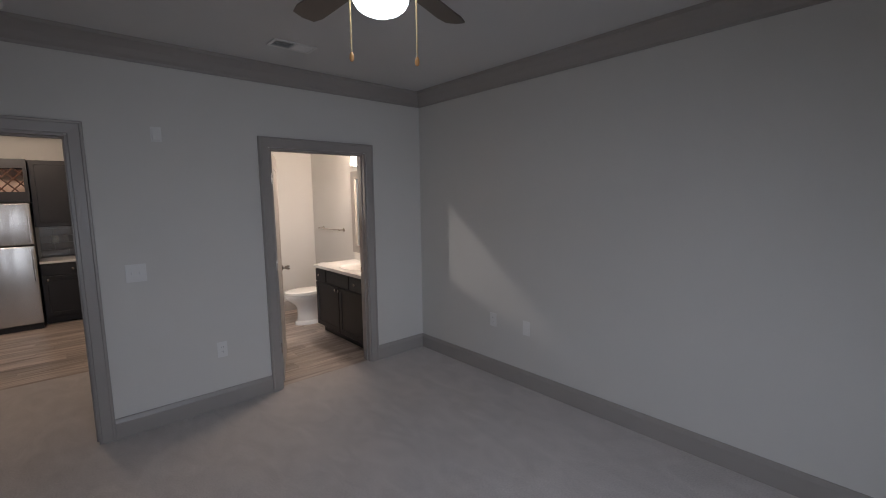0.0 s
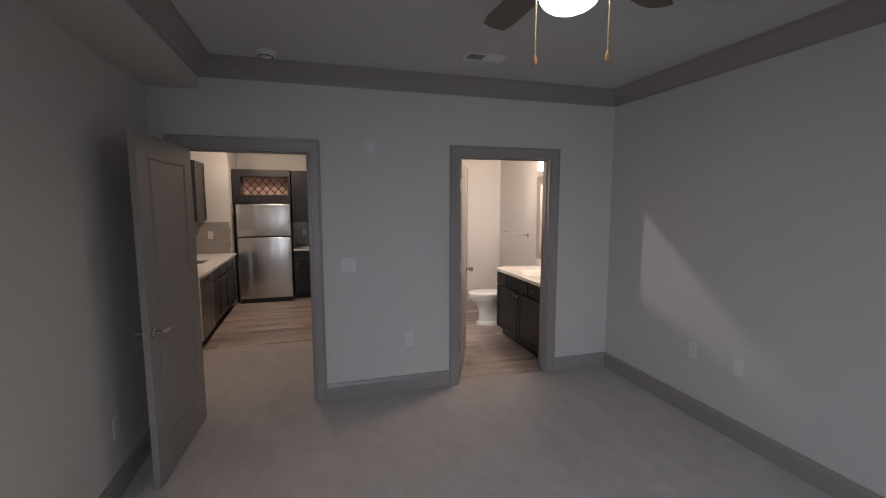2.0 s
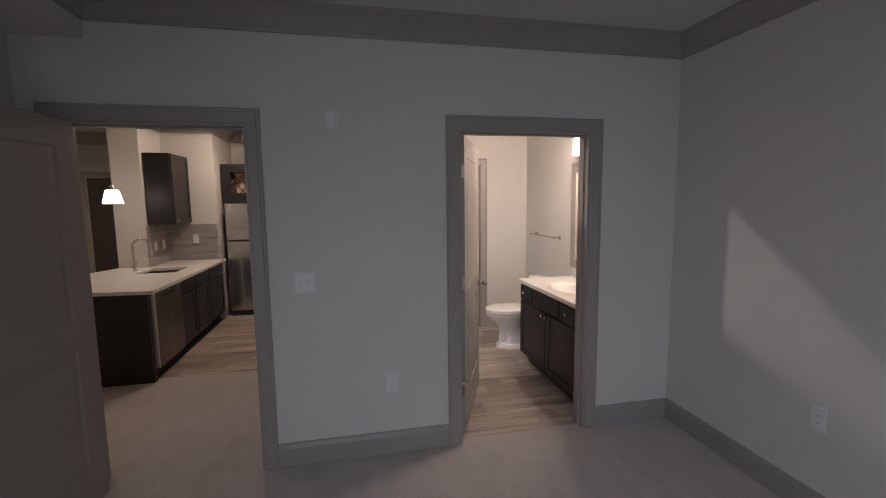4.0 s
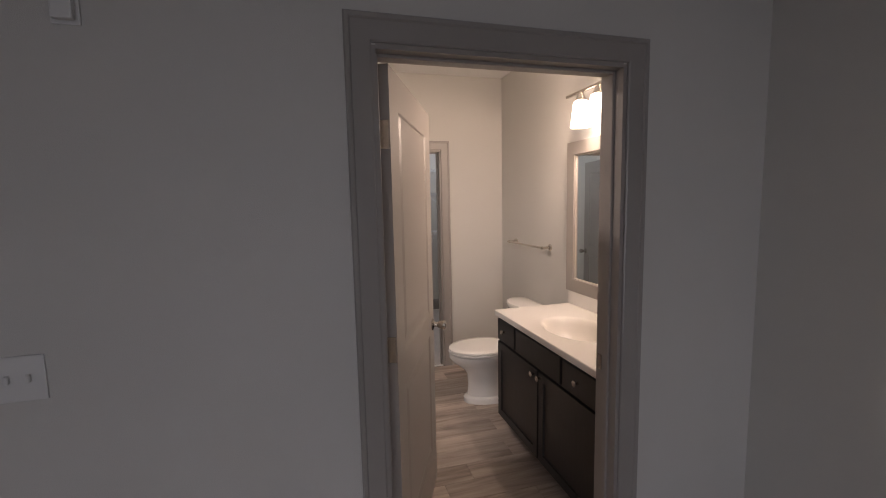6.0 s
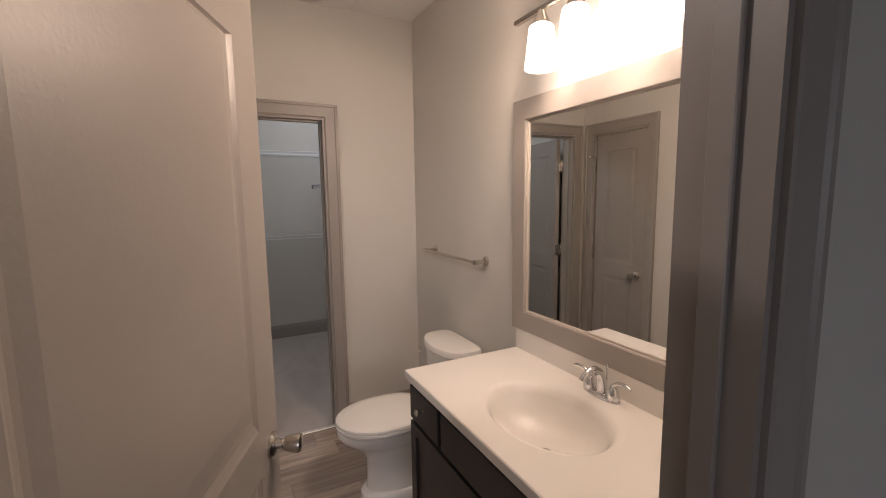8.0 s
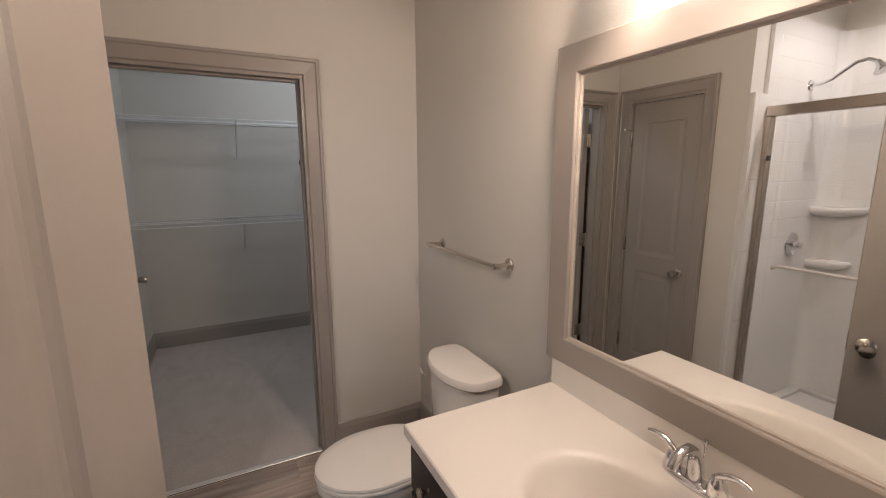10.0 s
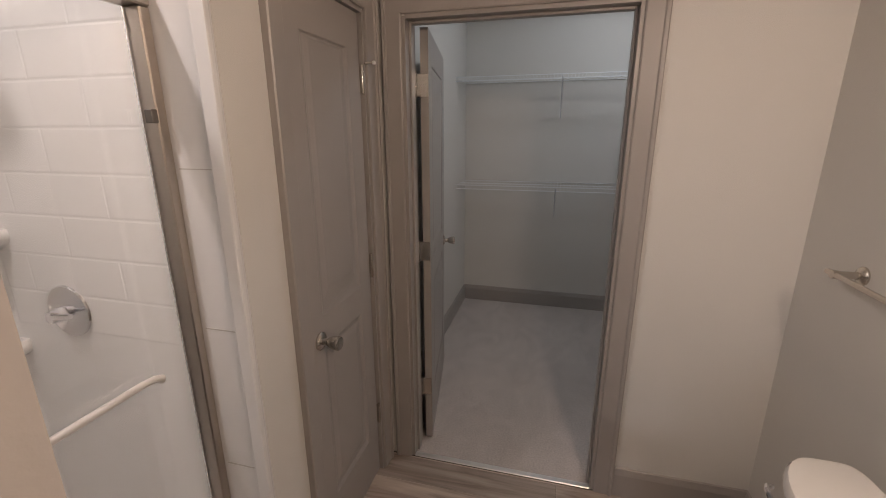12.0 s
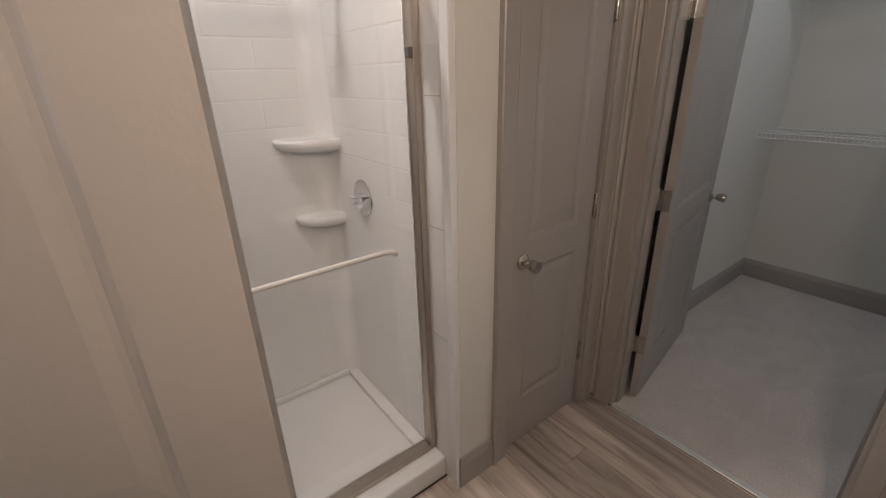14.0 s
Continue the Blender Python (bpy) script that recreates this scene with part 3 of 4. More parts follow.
part("ring", lathe([(0.050, -0.0315), (0.052, -0.034), (0.046, -0.036), (0.044, -0.0345)], 28), VENTDARK, smoke)


def wall_plate(name, label, category, at, turn, wide, high, kind):
    """A cover plate on a wall; at its own origin it faces -y."""
    p = thing(name, label, category, at, turn)
    part("plate", box(-wide / 2, wide / 2, -0.006, 0, -high / 2, high / 2, 0.003, seg=2), WHITEPL, p)
    if kind == "outlet":
        for z in (-0.019, 0.019):
            part("socket", box(-0.0165, 0.0165, -0.0085, -0.006, z - 0.014, z + 0.014, 0.002), WHITEPL, p)
            slot = bmesh.new()
            for x in (-0.006, 0.006):
                box(x - 0.001, x + 0.001, -0.0092, -0.0082, z - 0.004, z + 0.005, bm=slot)
            part("slot", slot, VENTDARK, p)
    elif kind == "switch":
        n = max(1, round(wide / 0.058))
        for k in range(n):
            x = (k - (n - 1) / 2) * 0.046
            t = part("toggle", box(x - 0.005, x + 0.005, -0.016, -0.006, -0.010, 0.012, 0.002), WHITEPL, p)
    elif kind == "sensor":
        part("cover", box(-wide / 2 + 0.008, wide / 2 - 0.008, -0.026, -0.006, -high / 2 + 0.008, high / 2 - 0.008, 0.006, seg=2), WHITEPL, p)
    return p


wall_plate("light_switch", "white double toggle switch plate between the doors", "light switch", (0.518, 3.50, 1.13), 0, 0.118, 0.122, "switch")
wall_plate("outlet", "white duplex outlet low on the wall between doors", "outlet", (1.015, 3.50, 0.465), 0, 0.072, 0.122, "outlet")
wall_plate("motion_sensor", "small white alarm sensor high on the wall", "sensor", (0.706, 3.50, 2.07), 0, 0.064, 0.10, "sensor")
wall_plate("outlet", "white duplex outlet low on the long bedroom wall", "outlet", (3.01, 2.47, 0.515), -90, 0.072, 0.122, "outlet")
wall_plate("cable_outlet", "white cable plate low on the long bedroom wall", "outlet", (3.01, 2.10, 0.515), -90, 0.072, 0.122, "sensor_none")
wall_plate("outlet", "white duplex outlet beside the open door", "outlet", (-0.83, 2.66, 0.40), 90, 0.072, 0.122, "outlet")


# ---- bathroom things ----
def loft(sections, n=36, power=2.4, cap=True, bm=None):
    """Skins superelliptic sections (z, centre x, half length, half width); the front (low x) is rounder than the back."""
    bm = bm or bmesh.new()
    rings = []
    for z, cx, a, b in sections:
        ring = []
        for k in range(n):
            t = 2 * math.pi * k / n
            c, s = math.cos(t), math.sin(t)
            p = 2.0 if c < 0 else power
            ring.append(bm.verts.new((cx + a * math.copysign(abs(c) ** (2 / p), c), b * math.copysign(abs(s) ** (2 / p), s), z)))
        rings.append(ring)
    for p, q in zip(rings, rings[1:]):
        for k in range(n):
            bm.faces.new((p[k], p[(k + 1) % n], q[(k + 1) % n], q[k]))
    if cap:
        bm.faces.new(rings[0])
        bm.faces.new(rings[-1])
    return bm


def cabinet_front(w, h, inset=0.05):
    """A shaker front from (0, 0) to (w, h) in x and z, its face at y -0.019."""
    bm = bmesh.new()
    if min(w, h) < 0.2:
        return box(0, w, -0.019, 0, 0, h, 0.003, bm=bm)
    rings = []
    for o, y in ((0, 0.0), (0, -0.017), (0.002, -0.019), (inset - 0.001, -0.019), (inset + 0.002, -0.010)):
        rings.append([bm.verts.new((x, y, z)) for x, z in ((o, o), (w - o, o), (w - o, h - o), (o, h - o))])
    for p, q in zip(rings, rings[1:]):
        for k in range(4):
            bm.faces.new((p[k], p[(k + 1) % 4], q[(k + 1) % 4], q[k]))
    bm.faces.new(rings[0])
    bm.faces.new(rings[-1])
    return bm


def small_knob():
    return lathe([(0, 0), (0.008, 0), (0.006, 0.010), (0.009, 0.016), (0.0155, 0.022), (0.0155, 0.027), (0.010, 0.031), (0, 0.032)], 16, m=Matrix.Rotation(radians(90), 4, "X"))


def cabinet(name, label, at, turn, wide, deep, z0, z1, fronts, toe=0.0, material=ESPRESSO, basin=False):
    """A cabinet box, front along its own -y at y 0. fronts: (name, x0, x1, z0, z1, knob x, knob z or None)."""
    c = thing(name, label, "cabinet", at, turn)
    full_top = z1 if not basin else z1 - 0.16
    bm = box(0, wide, 0, deep, z0 + toe, full_top, 0.002)
    if basin:
        for b in ((0, wide, 0, 0.02), (0, wide, deep - 0.02, deep), (0, 0.018, 0.02, deep - 0.02), (wide - 0.018, wide, 0.02, deep - 0.02)):
            box(*b, full_top, z1, bm=bm)
    if toe:
        box(0.0, wide, 0.075, deep, z0, z0 + toe, bm=bm)
    part("body", bm, material, c)
    for nm, x0, x1, a0, a1, kx, kz in fronts:
        f = part(nm, cabinet_front(x1 - x0, a1 - a0), material, c)
        f.location = (x0, -0.001, a0)
        if kx is not None:
            k = part("knob", small_knob(), NICKEL, f, "satin nickel knob", True)
            k.location = (kx - x0, -0.019, kz - a0)
    return c


# fronts run along -y in the world: own x = distance from the vanity's far end
cabinet("vanity_cabinet", "espresso wood vanity cabinet with nickel knobs", (2.41, 4.78, 0), -90, 1.158, 0.55, 0, 0.798,
        [("drawer", 0.012, 0.265, 0.645, 0.785, 0.135, 0.722), ("false_front", 0.285, 0.795, 0.645, 0.785, None, None), ("drawer", 0.815, 1.145, 0.645, 0.785, 0.955, 0.722),
         ("door", 0.012, 0.560, 0.115, 0.630, 0.530, 0.602), ("door", 0.575, 1.145, 0.115, 0.630, 0.602, 0.602)], toe=0.10, basin=True)


def vanity_top():
    top = thing("bathroom_counter", "white cultured marble vanity top with moulded oval basin", "countertop", (2.383, 4.80, 0))
    bm = bmesh.new()
    x1, y1, z1, z0 = 0.580, -1.178, 0.835, 0.800
    cx, cy, a, b = 0.275, -0.545, 0.165, 0.225
    n = 48
    rect = []
    for k in range(n):
        t = 2 * math.pi * k / n
        dx, dy = math.cos(t), math.sin(t)
        rx = ((x1 - 0.004 - cx) if dx > 0 else (cx - 0.004)) / max(1e-6, abs(dx))
        ry = ((-0.004 - cy) if dy > 0 else (cy - y1 - 0.004)) / max(1e-6, abs(dy))
        r = min(rx, ry)
        rect.append(Vector((cx + dx * r, cy + dy * r, z1)))
    for px, py in ((0.004, -0.004), (x1 - 0.004, -0.004), (x1 - 0.004, y1 + 0.004), (0.004, y1 + 0.004)):
        k = min(range(n), key=lambda i: (rect[i].x - px) ** 2 + (rect[i].y - py) ** 2)
        rect[k] = Vector((px, py, z1))
    rings = [[bm.verts.new((0.004 + (p.x - 0.004) * (x1 / (x1 - 0.004)) - 0.004 * (p.x < cx), p.y + 0.004 * (1 if p.y > cy else -1), z0)) for p in rect],
             [bm.verts.new((p.x - 0.004 if p.x < 0.01 else p.x + (0.004 if p.x > x1 - 0.01 else 0), p.y + (0.004 if p.y > -0.01 else (-0.004 if p.y < y1 + 0.01 else 0)), z1 - 0.004)) for p in rect],
             [bm.verts.new(p) for p in rect]]
    for s, z in ((1.16, 0.0), (1.09, -0.003), (1.03, -0.012), (0.97, -0.035), (0.88, -0.075), (0.72, -0.112), (0.48, -0.132), (0.2, -0.140), (0.10, -0.142)):
        rings.append([bm.verts.new((cx + a * s * math.cos(2 * math.pi * k / n), cy + b * s * math.sin(2 * math.pi * k / n), z1 + z)) for k in range(n)])
    for p, q in zip(rings, rings[1:]):
        for k in range(n):
            bm.faces.new((p[k], p[(k + 1) % n], q[(k + 1) % n], q[k]))
    bm.faces.new(rings[-1])
    part("slab", bm, SOLID, top, smooth=True)
    part("backsplash", box(x1 - 0.020, x1, y1, 0, z1 - 0.002, z1 + 0.094, 0.003), SOLID, top)
    part("side_splash", box(0.02, x1 - 0.021, y1, y1 + 0.018, z1 - 0.002, z1 + 0.094, 0.003), SOLID, top)
    d = part("drain", lathe([(0, 0.004), (0.014, 0.004), (0.021, 0.002), (0.022, 0), (0, 0)], 20), CHROME, top, "chrome drain", True)
    d.location = (cx, cy, z1 - 0.1405)


vanity_top()

faucet = thing("bathroom_faucet", "chrome two-handle centerset faucet", "faucet", (2.903, 4.252, 0.835))
part("base", loft([(0.0, 0, 0.026, 0.080), (0.007, 0, 0.026, 0.080), (0.012, 0, 0.023, 0.076), (0.015, 0, 0.016, 0.066)], 40, 2.6), CHROME, faucet, smooth=True)
body = bmesh.new()
spine = [(0.004, 0.012, 0.019, 0.021), (0.003, 0.040, 0.018, 0.019), (-0.001, 0.066, 0.017, 0.017), (-0.012, 0.088, 0.016, 0.015), (-0.032, 0.102, 0.014, 0.0135), (-0.058, 0.102, 0.012, 0.0125), (-0.080, 0.088, 0.011, 0.0115), (-0.092, 0.072, 0.0105, 0.011)]
rings = []
for k, (px, pz, half_h, half_w) in enumerate(spine):
    q, r = spine[max(0, k - 1)], spine[min(len(spine) - 1, k + 1)]
    way = Vector((r[0] - q[0], 0, r[1] - q[1])).normalized()
    side = Vector((0, 1, 0))
    up = way.cross(side)
    rings.append([body.verts.new(Vector((px, 0, pz)) + up * half_h * math.sin(2 * math.pi * a / 18) + side * half_w * math.cos(2 * math.pi * a / 18)) for a in range(18)])
for p, q in zip(rings, rings[1:]):
    for a in range(18):
        body.faces.new((p[a], p[(a + 1) % 18], q[(a + 1) % 18], q[a]))
body.faces.new(rings[0])
body.faces.new(rings[-1])
part("spout", body, CHROME, faucet, smooth=True)
part("lift_rod", lathe([(0.0025, 0.010), (0.0025, 0.098), (0.006, 0.101), (0.0065, 0.108), (0.004, 0.113), (0, 0.114)], 12, m=Matrix.Translation((0.021, -0.006, 0))), CHROME, faucet, "slim pop-up rod", True)
for side in (-1, 1):
    part("valve", lathe([(0, 0.012), (0.023, 0.012), (0.022, 0.024), (0.018, 0.040), (0.013, 0.052), (0.006, 0.058), (0, 0.059)], 24, m=Matrix.Translation((0, 0.054 * side, 0))), CHROME, faucet, smooth=True)
    part("lever", tube([(0.002, 0.046 * side, 0.046), (0.001, 0.058 * side, 0.060), (0.0, 0.074 * side, 0.071), (-0.001, 0.094 * side, 0.076), (-0.002, 0.112 * side, 0.075), (-0.003, 0.124 * side, 0.071)], 0.0095, 12, taper=0.0055), CHROME, faucet, smooth=True)

mirror = thing("wall_mirror", "large mirror in a wide taupe painted frame", "mirror", (2.965, 4.83, 0.927))
MW, MH, MF = 1.17, 1.022, 0.090
bm = bmesh.new()
prof = [(0.0, 0.0), (0.0, 0.021), (0.003, 0.024), (MF - 0.005, 0.024), (MF - 0.001, 0.021), (MF, 0.017), (MF, 0.006), (MF, 0.0)]
rows = [[bm.verts.new((-d, y, z)) for y, z in ((-o, o), (-MW + o, o), (-MW + o, MH - o), (-o, MH - o))] for o, d in prof]
for p, q in zip(rows, rows[1:]):
    for k in range(4):
        bm.faces.new((p[k], p[(k + 1) % 4], q[(k + 1) % 4], q[k]))
MFRAME = mat("taupe_frame_paint", (0.36, 0.325, 0.295), 0.4, 0, 0.04, 3, 0.06, 90)
part("frame", bm, MFRAME, mirror)
part("glass", box(-0.007, -0.001, -MW + MF - 0.004, -MF + 0.004, MF - 0.004, MH - MF + 0.004), MIRROR, mirror, "silvered mirror glass")
bm = bmesh.new()
rows = [[bm.verts.new((-d, y, z)) for y, z in ((-o, o), (-MW + o, o), (-MW + o, MH - o), (-o, MH - o))] for o, d in ((MF - 0.001, 0.0075), (MF - 0.001, 0.0125), (MF + 0.005, 0.0115), (MF + 0.007, 0.0075))]
for p, q in zip(rows, rows[1:]):
    for k in range(4):
        bm.faces.new((p[k], p[(k + 1) % 4], q[(k + 1) % 4], q[k]))
part("bead", bm, mat("pale_bead_paint", (0.50, 0.45, 0.40), 0.4), mirror, "pale inner bead")

light = thing("vanity_light", "nickel bar vanity light with four lit glass shades", "wall lamp", (2.965, 4.278, 2.005))
part("backplate", box(-0.022, 0.0, -0.06, 0.06, 0.13, 0.25, 0.004, seg=2), NICKEL, light)
part("bar", box(-0.122, -0.098, -0.42, 0.42, 0.205, 0.222, 0.003), NICKEL, light)
part("stem", tube([(-0.02, 0, 0.205), (-0.06, 0, 0.218), (-0.105, 0, 0.214)], 0.009, 10), NICKEL, light, smooth=True)
for k in range(4):
    y = 0.26 - 0.173 * k
    m = Matrix.Translation((-0.112, y, 0))
    part("holder", lathe([(0, 0.206), (0.014, 0.206), (0.020, 0.190), (0.030, 0.170), (0.030, 0.160), (0, 0.160)], 18, m=m), NICKEL, light, smooth=True)
    part("shade", lathe([(0.040, 0.153), (0.045, 0.148), (0.061, 0.005), (0.059, 0.0), (0.056, 0.004), (0.041, 0.146), (0.0, 0.150)], 26, m=m), BULBSHADE, light, "glowing frosted glass shade", True)

towel_bar = thing("towel_bar", "satin nickel towel bar on the wall above the toilet", "towel bar", (2.965, 5.385, 1.20))
for y in (-0.296, 0.296):
    rot = Matrix.Translation((0, y, 0)) @ Matrix.Rotation(radians(-90), 4, "Y")
    part("post", lathe([(0, 0), (0.027, 0), (0.027, 0.005), (0.022, 0.011), (0.011, 0.014), (0.010, 0.060), (0.013, 0.066), (0.013, 0.078), (0, 0.080)], 22, m=rot), NICKEL, towel_bar, smooth=True)
part("bar", tube([(-0.070, -0.33, 0), (-0.070, 0.33, 0)], 0.0085, 12), NICKEL, towel_bar, smooth=True)


toilet = thing("toilet", "white porcelain two-piece toilet with closed lid", "toilet", (2.45, 5.235, 0))
part("bowl", loft([(0.0, 0.085, 0.238, 0.120), (0.034, 0.085, 0.238, 0.120), (0.046, 0.085, 0.228, 0.112), (0.052, 0.083, 0.206, 0.101), (0.13, 0.078, 0.194, 0.094), (0.22, 0.068, 0.190, 0.093), (0.265, 0.052, 0.202, 0.104),
                   (0.305, 0.028, 0.232, 0.134), (0.345, 0.008, 0.258, 0.166), (0.372, 0.0, 0.265, 0.179), (0.392, 0.0, 0.262, 0.180), (0.400, 0.0, 0.252, 0.172)], power=2.8), PORCELAIN, toilet, smooth=True)
part("shelf", box(0.17, 0.47, -0.115, 0.115, 0.27, 0.398, 0.03, seg=3), PORCELAIN, toilet, smooth=True)
part("seat", loft([(0.402, -0.025, 0.236, 0.184), (0.408, -0.025, 0.242, 0.189), (0.418, -0.025, 0.242, 0.189), (0.421, -0.025, 0.236, 0.184)], power=3.0), PORCELAIN, toilet, smooth=True)
part("lid", loft([(0.423, -0.025, 0.237, 0.185), (0.427, -0.025, 0.241, 0.188), (0.437, -0.025, 0.239, 0.186), (0.443, -0.025, 0.228, 0.175), (0.446, -0.025, 0.19, 0.14)], power=3.0), PORCELAIN, toilet, smooth=True)
for y in (-0.07, 0.07):
    part("seat_hinge", box(0.205, 0.245, y - 0.02, y + 0.02, 0.402, 0.432, 0.006, seg=2), PORCELAIN, toilet)
part("tank", loft([(0.399, 0.375, 0.085, 0.178), (0.41, 0.375, 0.092, 0.186), (0.55, 0.378, 0.098, 0.192), (0.705, 0.380, 0.103, 0.198)], power=7), PORCELAIN, toilet, smooth=True)
part("tank_lid", loft([(0.705, 0.380, 0.110, 0.205), (0.712, 0.380, 0.116, 0.211), (0.732, 0.380, 0.116, 0.211), (0.743, 0.380, 0.109, 0.204), (0.748, 0.380, 0.090, 0.186)], power=6), PORCELAIN, toilet, smooth=True)
for ob in toilet.children:
    if ob.name.startswith("tank"):
        ob.location = (-0.010, 0.016, 0)
part("flush_lever", tube([(0.272, 0.165, 0.675), (0.258, 0.165, 0.675), (0.252, 0.150, 0.674), (0.250, 0.105, 0.668)], 0.007, 8), CHROME, toilet, "chrome flush lever", True)
for y in (-0.10, 0.10):
    part("bolt_cap", lathe([(0.014, 0.0), (0.013, 0.012), (0.008, 0.020), (0, 0.021)], 12, m=Matrix.Translation((0.16, y * 1.18, 0.0))), PORCELAIN, toilet, smooth=True)

# ---- shower ----
shower = thing("shower_stall", "white acrylic shower stall with moulded tile pattern", "shower", (0, 0, 0))
SX0, SX1, SY0, SY1, STOP = 0.45, 1.21, 3.82, 5.10, 1.98
part("back_panel", box(0.431, SX0, 3.801, 5.119, 0, 2.40), ACRYLIC, shower)
for y0, y1 in ((SY1, 5.1195), (3.801, SY0)):
    bm = bmesh.new()
    foot = [(SX0, 0), (1.369, 0), (1.369, STOP), (1.24, STOP), (1.24, 2.40), (SX0, 2.40)]
    a = [bm.verts.new((x, y0, z)) for x, z in foot]
    b = [bm.verts.new((x, y1, z)) for x, z in foot]
    bm.faces.new(a)
    bm.faces.new(b)
    for k in range(6):
        bm.faces.new((a[k], a[(k + 1) % 6], b[(k + 1) % 6], b[k]))
    part("side_panel", bm, ACRYLIC, shower)
bm = bmesh.new()
box(SX0, 1.15, SY0, SY1, 0.0, 0.045, bm=bm)
box(1.15, 1.30, SY0, SY1, 0.0, 0.105, 0.014, bm=bm, seg=3)
box(SX0, SX0 + 0.03, SY0, SY1, 0.045, 0.075, 0.012, bm=bm, seg=2)
box(SX0 + 0.03, 1.15, SY1 - 0.055, SY1, 0.045, 0.075, 0.012, bm=bm, seg=2)
part("pan", bm, ACRYLIC, shower, smooth=True)
part("flange", box(1.345, 1.385, 5.082, 5.1005, 0.0, STOP, 0.005, seg=2), ACRYLIC, shower)
for z in (0.682, 1.105, 1.517):
    part("joint", box(1.24, 1.344, 5.0988, 5.1005, z - 0.0013, z + 0.0013), GROUT, shower)


for y, sy in ((SY1, -1), (SY0, 1)):
    bm = bmesh.new()
    R = 0.085
    arc = [(SX0 + R - R * math.cos(k * math.pi / 16), y + sy * (R - R * math.sin(k * math.pi / 16))) for k in range(9)]
    low = [bm.verts.new((px, py, 0.05)) for px, py in arc]
    high = [bm.verts.new((px, py, 2.399)) for px, py in arc]
    for k in range(8):
        bm.faces.new((low[k], low[k + 1], high[k + 1], high[k]))
    corner = [bm.verts.new((SX0, y, z)) for z in (0.05, 2.399)]
    bm.faces.new(low + [corner[0]])
    bm.faces.new(high + [corner[1]])
    part("corner_cove", bm, ACRYLIC, shower, smooth=True)


def shelf_mesh(rx, ry, t):
    bm = bmesh.new()
    pts = [(0, 0)] + [(rx * math.cos(k * math.pi / 32) ** 0.8, -ry * math.sin(k * math.pi / 32) ** 0.8) for k in range(17)]
    lay = []
    for z, s in ((0, 0.96), (t * 0.35, 1.0), (t * 0.75, 1.0), (t, 0.96)):
        lay.append([bm.verts.new((x * s, y * s, z)) for x, y in pts])
    low = [bm.verts.new((x * 0.72, y * 0.72, -t * 0.55)) for x, y in pts]
    lay.insert(0, low)
    for p, q in zip(lay, lay[1:]):
        for k in range(len(pts)):
            bm.faces.new((p[k], p[(k + 1) % len(pts)], q[(k + 1) % len(pts)], q[k]))
    bm.faces.new(lay[0])
    bm.faces.new(lay[-1])
    return bm


for z, rx, ry in ((1.298, 0.150, 0.246), (0.950, 0.115, 0.200)):
    o = part("corner_shelf", shelf_mesh(rx, ry, 0.038), ACRYLIC, shower, smooth=True)
    o.location = (SX0, SY1, z)

valve = thing("shower_valve", "chrome shower valve with a single lever", "shower valve", (0.767, SY1 - 0.003, 1.104))
part("escutcheon", lathe([(0, 0), (0.078, 0), (0.076, 0.006), (0.055, 0.013), (0.026, 0.016), (0, 0.016)], 32, m=Matrix.Rotation(radians(90), 4, "X")), CHROME, valve, smooth=True)
part("stem", lathe([(0, 0.012), (0.023, 0.014), (0.020, 0.045), (0.016, 0.055), (0, 0.056)], 20, m=Matrix.Rotation(radians(90), 4, "X")), CHROME, valve, smooth=True)
part("lever", tube([(0, -0.045, 0), (0.025, -0.050, 0.004), (0.055, -0.053, 0.010), (0.080, -0.052, 0.014)], 0.010, 10, taper=0.007), CHROME, valve, smooth=True)
head = thing("shower_fixture", "chrome shower head on a curved arm", "shower head", (0.80, 5.10, 2.06))
part("flange", lathe([(0, 0), (0.032, 0), (0.028, 0.008), (0.012, 0.012), (0, 0.012)], 20, m=Matrix.Rotation(radians(90), 4, "X")), CHROME, head, smooth=True)
part("arm", tube([(0, 0, 0), (0, -0.05, 0.002), (0, -0.10, 0.018), (0, -0.15, 0.055), (0, -0.20, 0.088), (0, -0.25, 0.095), (0, -0.285, 0.075)], 0.010, 12), CHROME, head, smooth=True)
part("rose", lathe([(0, 0.03), (0.012, 0.028), (0.018, 0.0), (0.042, -0.028), (0.042, -0.036), (0, -0.037)], 24, m=Matrix.Translation((0, -0.30, 0.055)) @ Matrix.Rotation(radians(-30), 4, "X")), CHROME, head, smooth=True)

enclosure = thing("shower_enclosure", "framed sliding glass shower doors with a towel bar", "shower door", (0, 0, 0))
SATIN = mat("satin_aluminium", (0.46, 0.41, 0.36), 0.32, 1.0, 0.05, 20)
part("jamb", box(1.180, 1.232, SY1 - 0.028, SY1 - 0.001, 0.104, 1.86, 0.003), SATIN, enclosure)
part("jamb", box(1.180, 1.232, SY0 + 0.001, SY0 + 0.028, 0.104, 1.86, 0.003), SATIN, enclosure)
part("header", box(1.176, 1.236, SY0 + 0.001, SY1 - 0.001, 1.86, 1.915, 0.004), SATIN, enclosure)
part("track", box(1.176, 1.236, SY0 + 0.03, SY1 - 0.03, 0.104, 0.128, 0.004), SATIN, enclosure)
for x, a, b in ((1.190, SY1 - 0.70, SY1 - 0.032), (1.216, SY0 + 0.032, SY0 + 0.70)):
    g = part("glass_panel", box(x - 0.003, x + 0.003, a, b, 0.132, 1.858), GLASS, enclosure, "clear glass panel")
    g.visible_shadow = False
RZ = 1.036
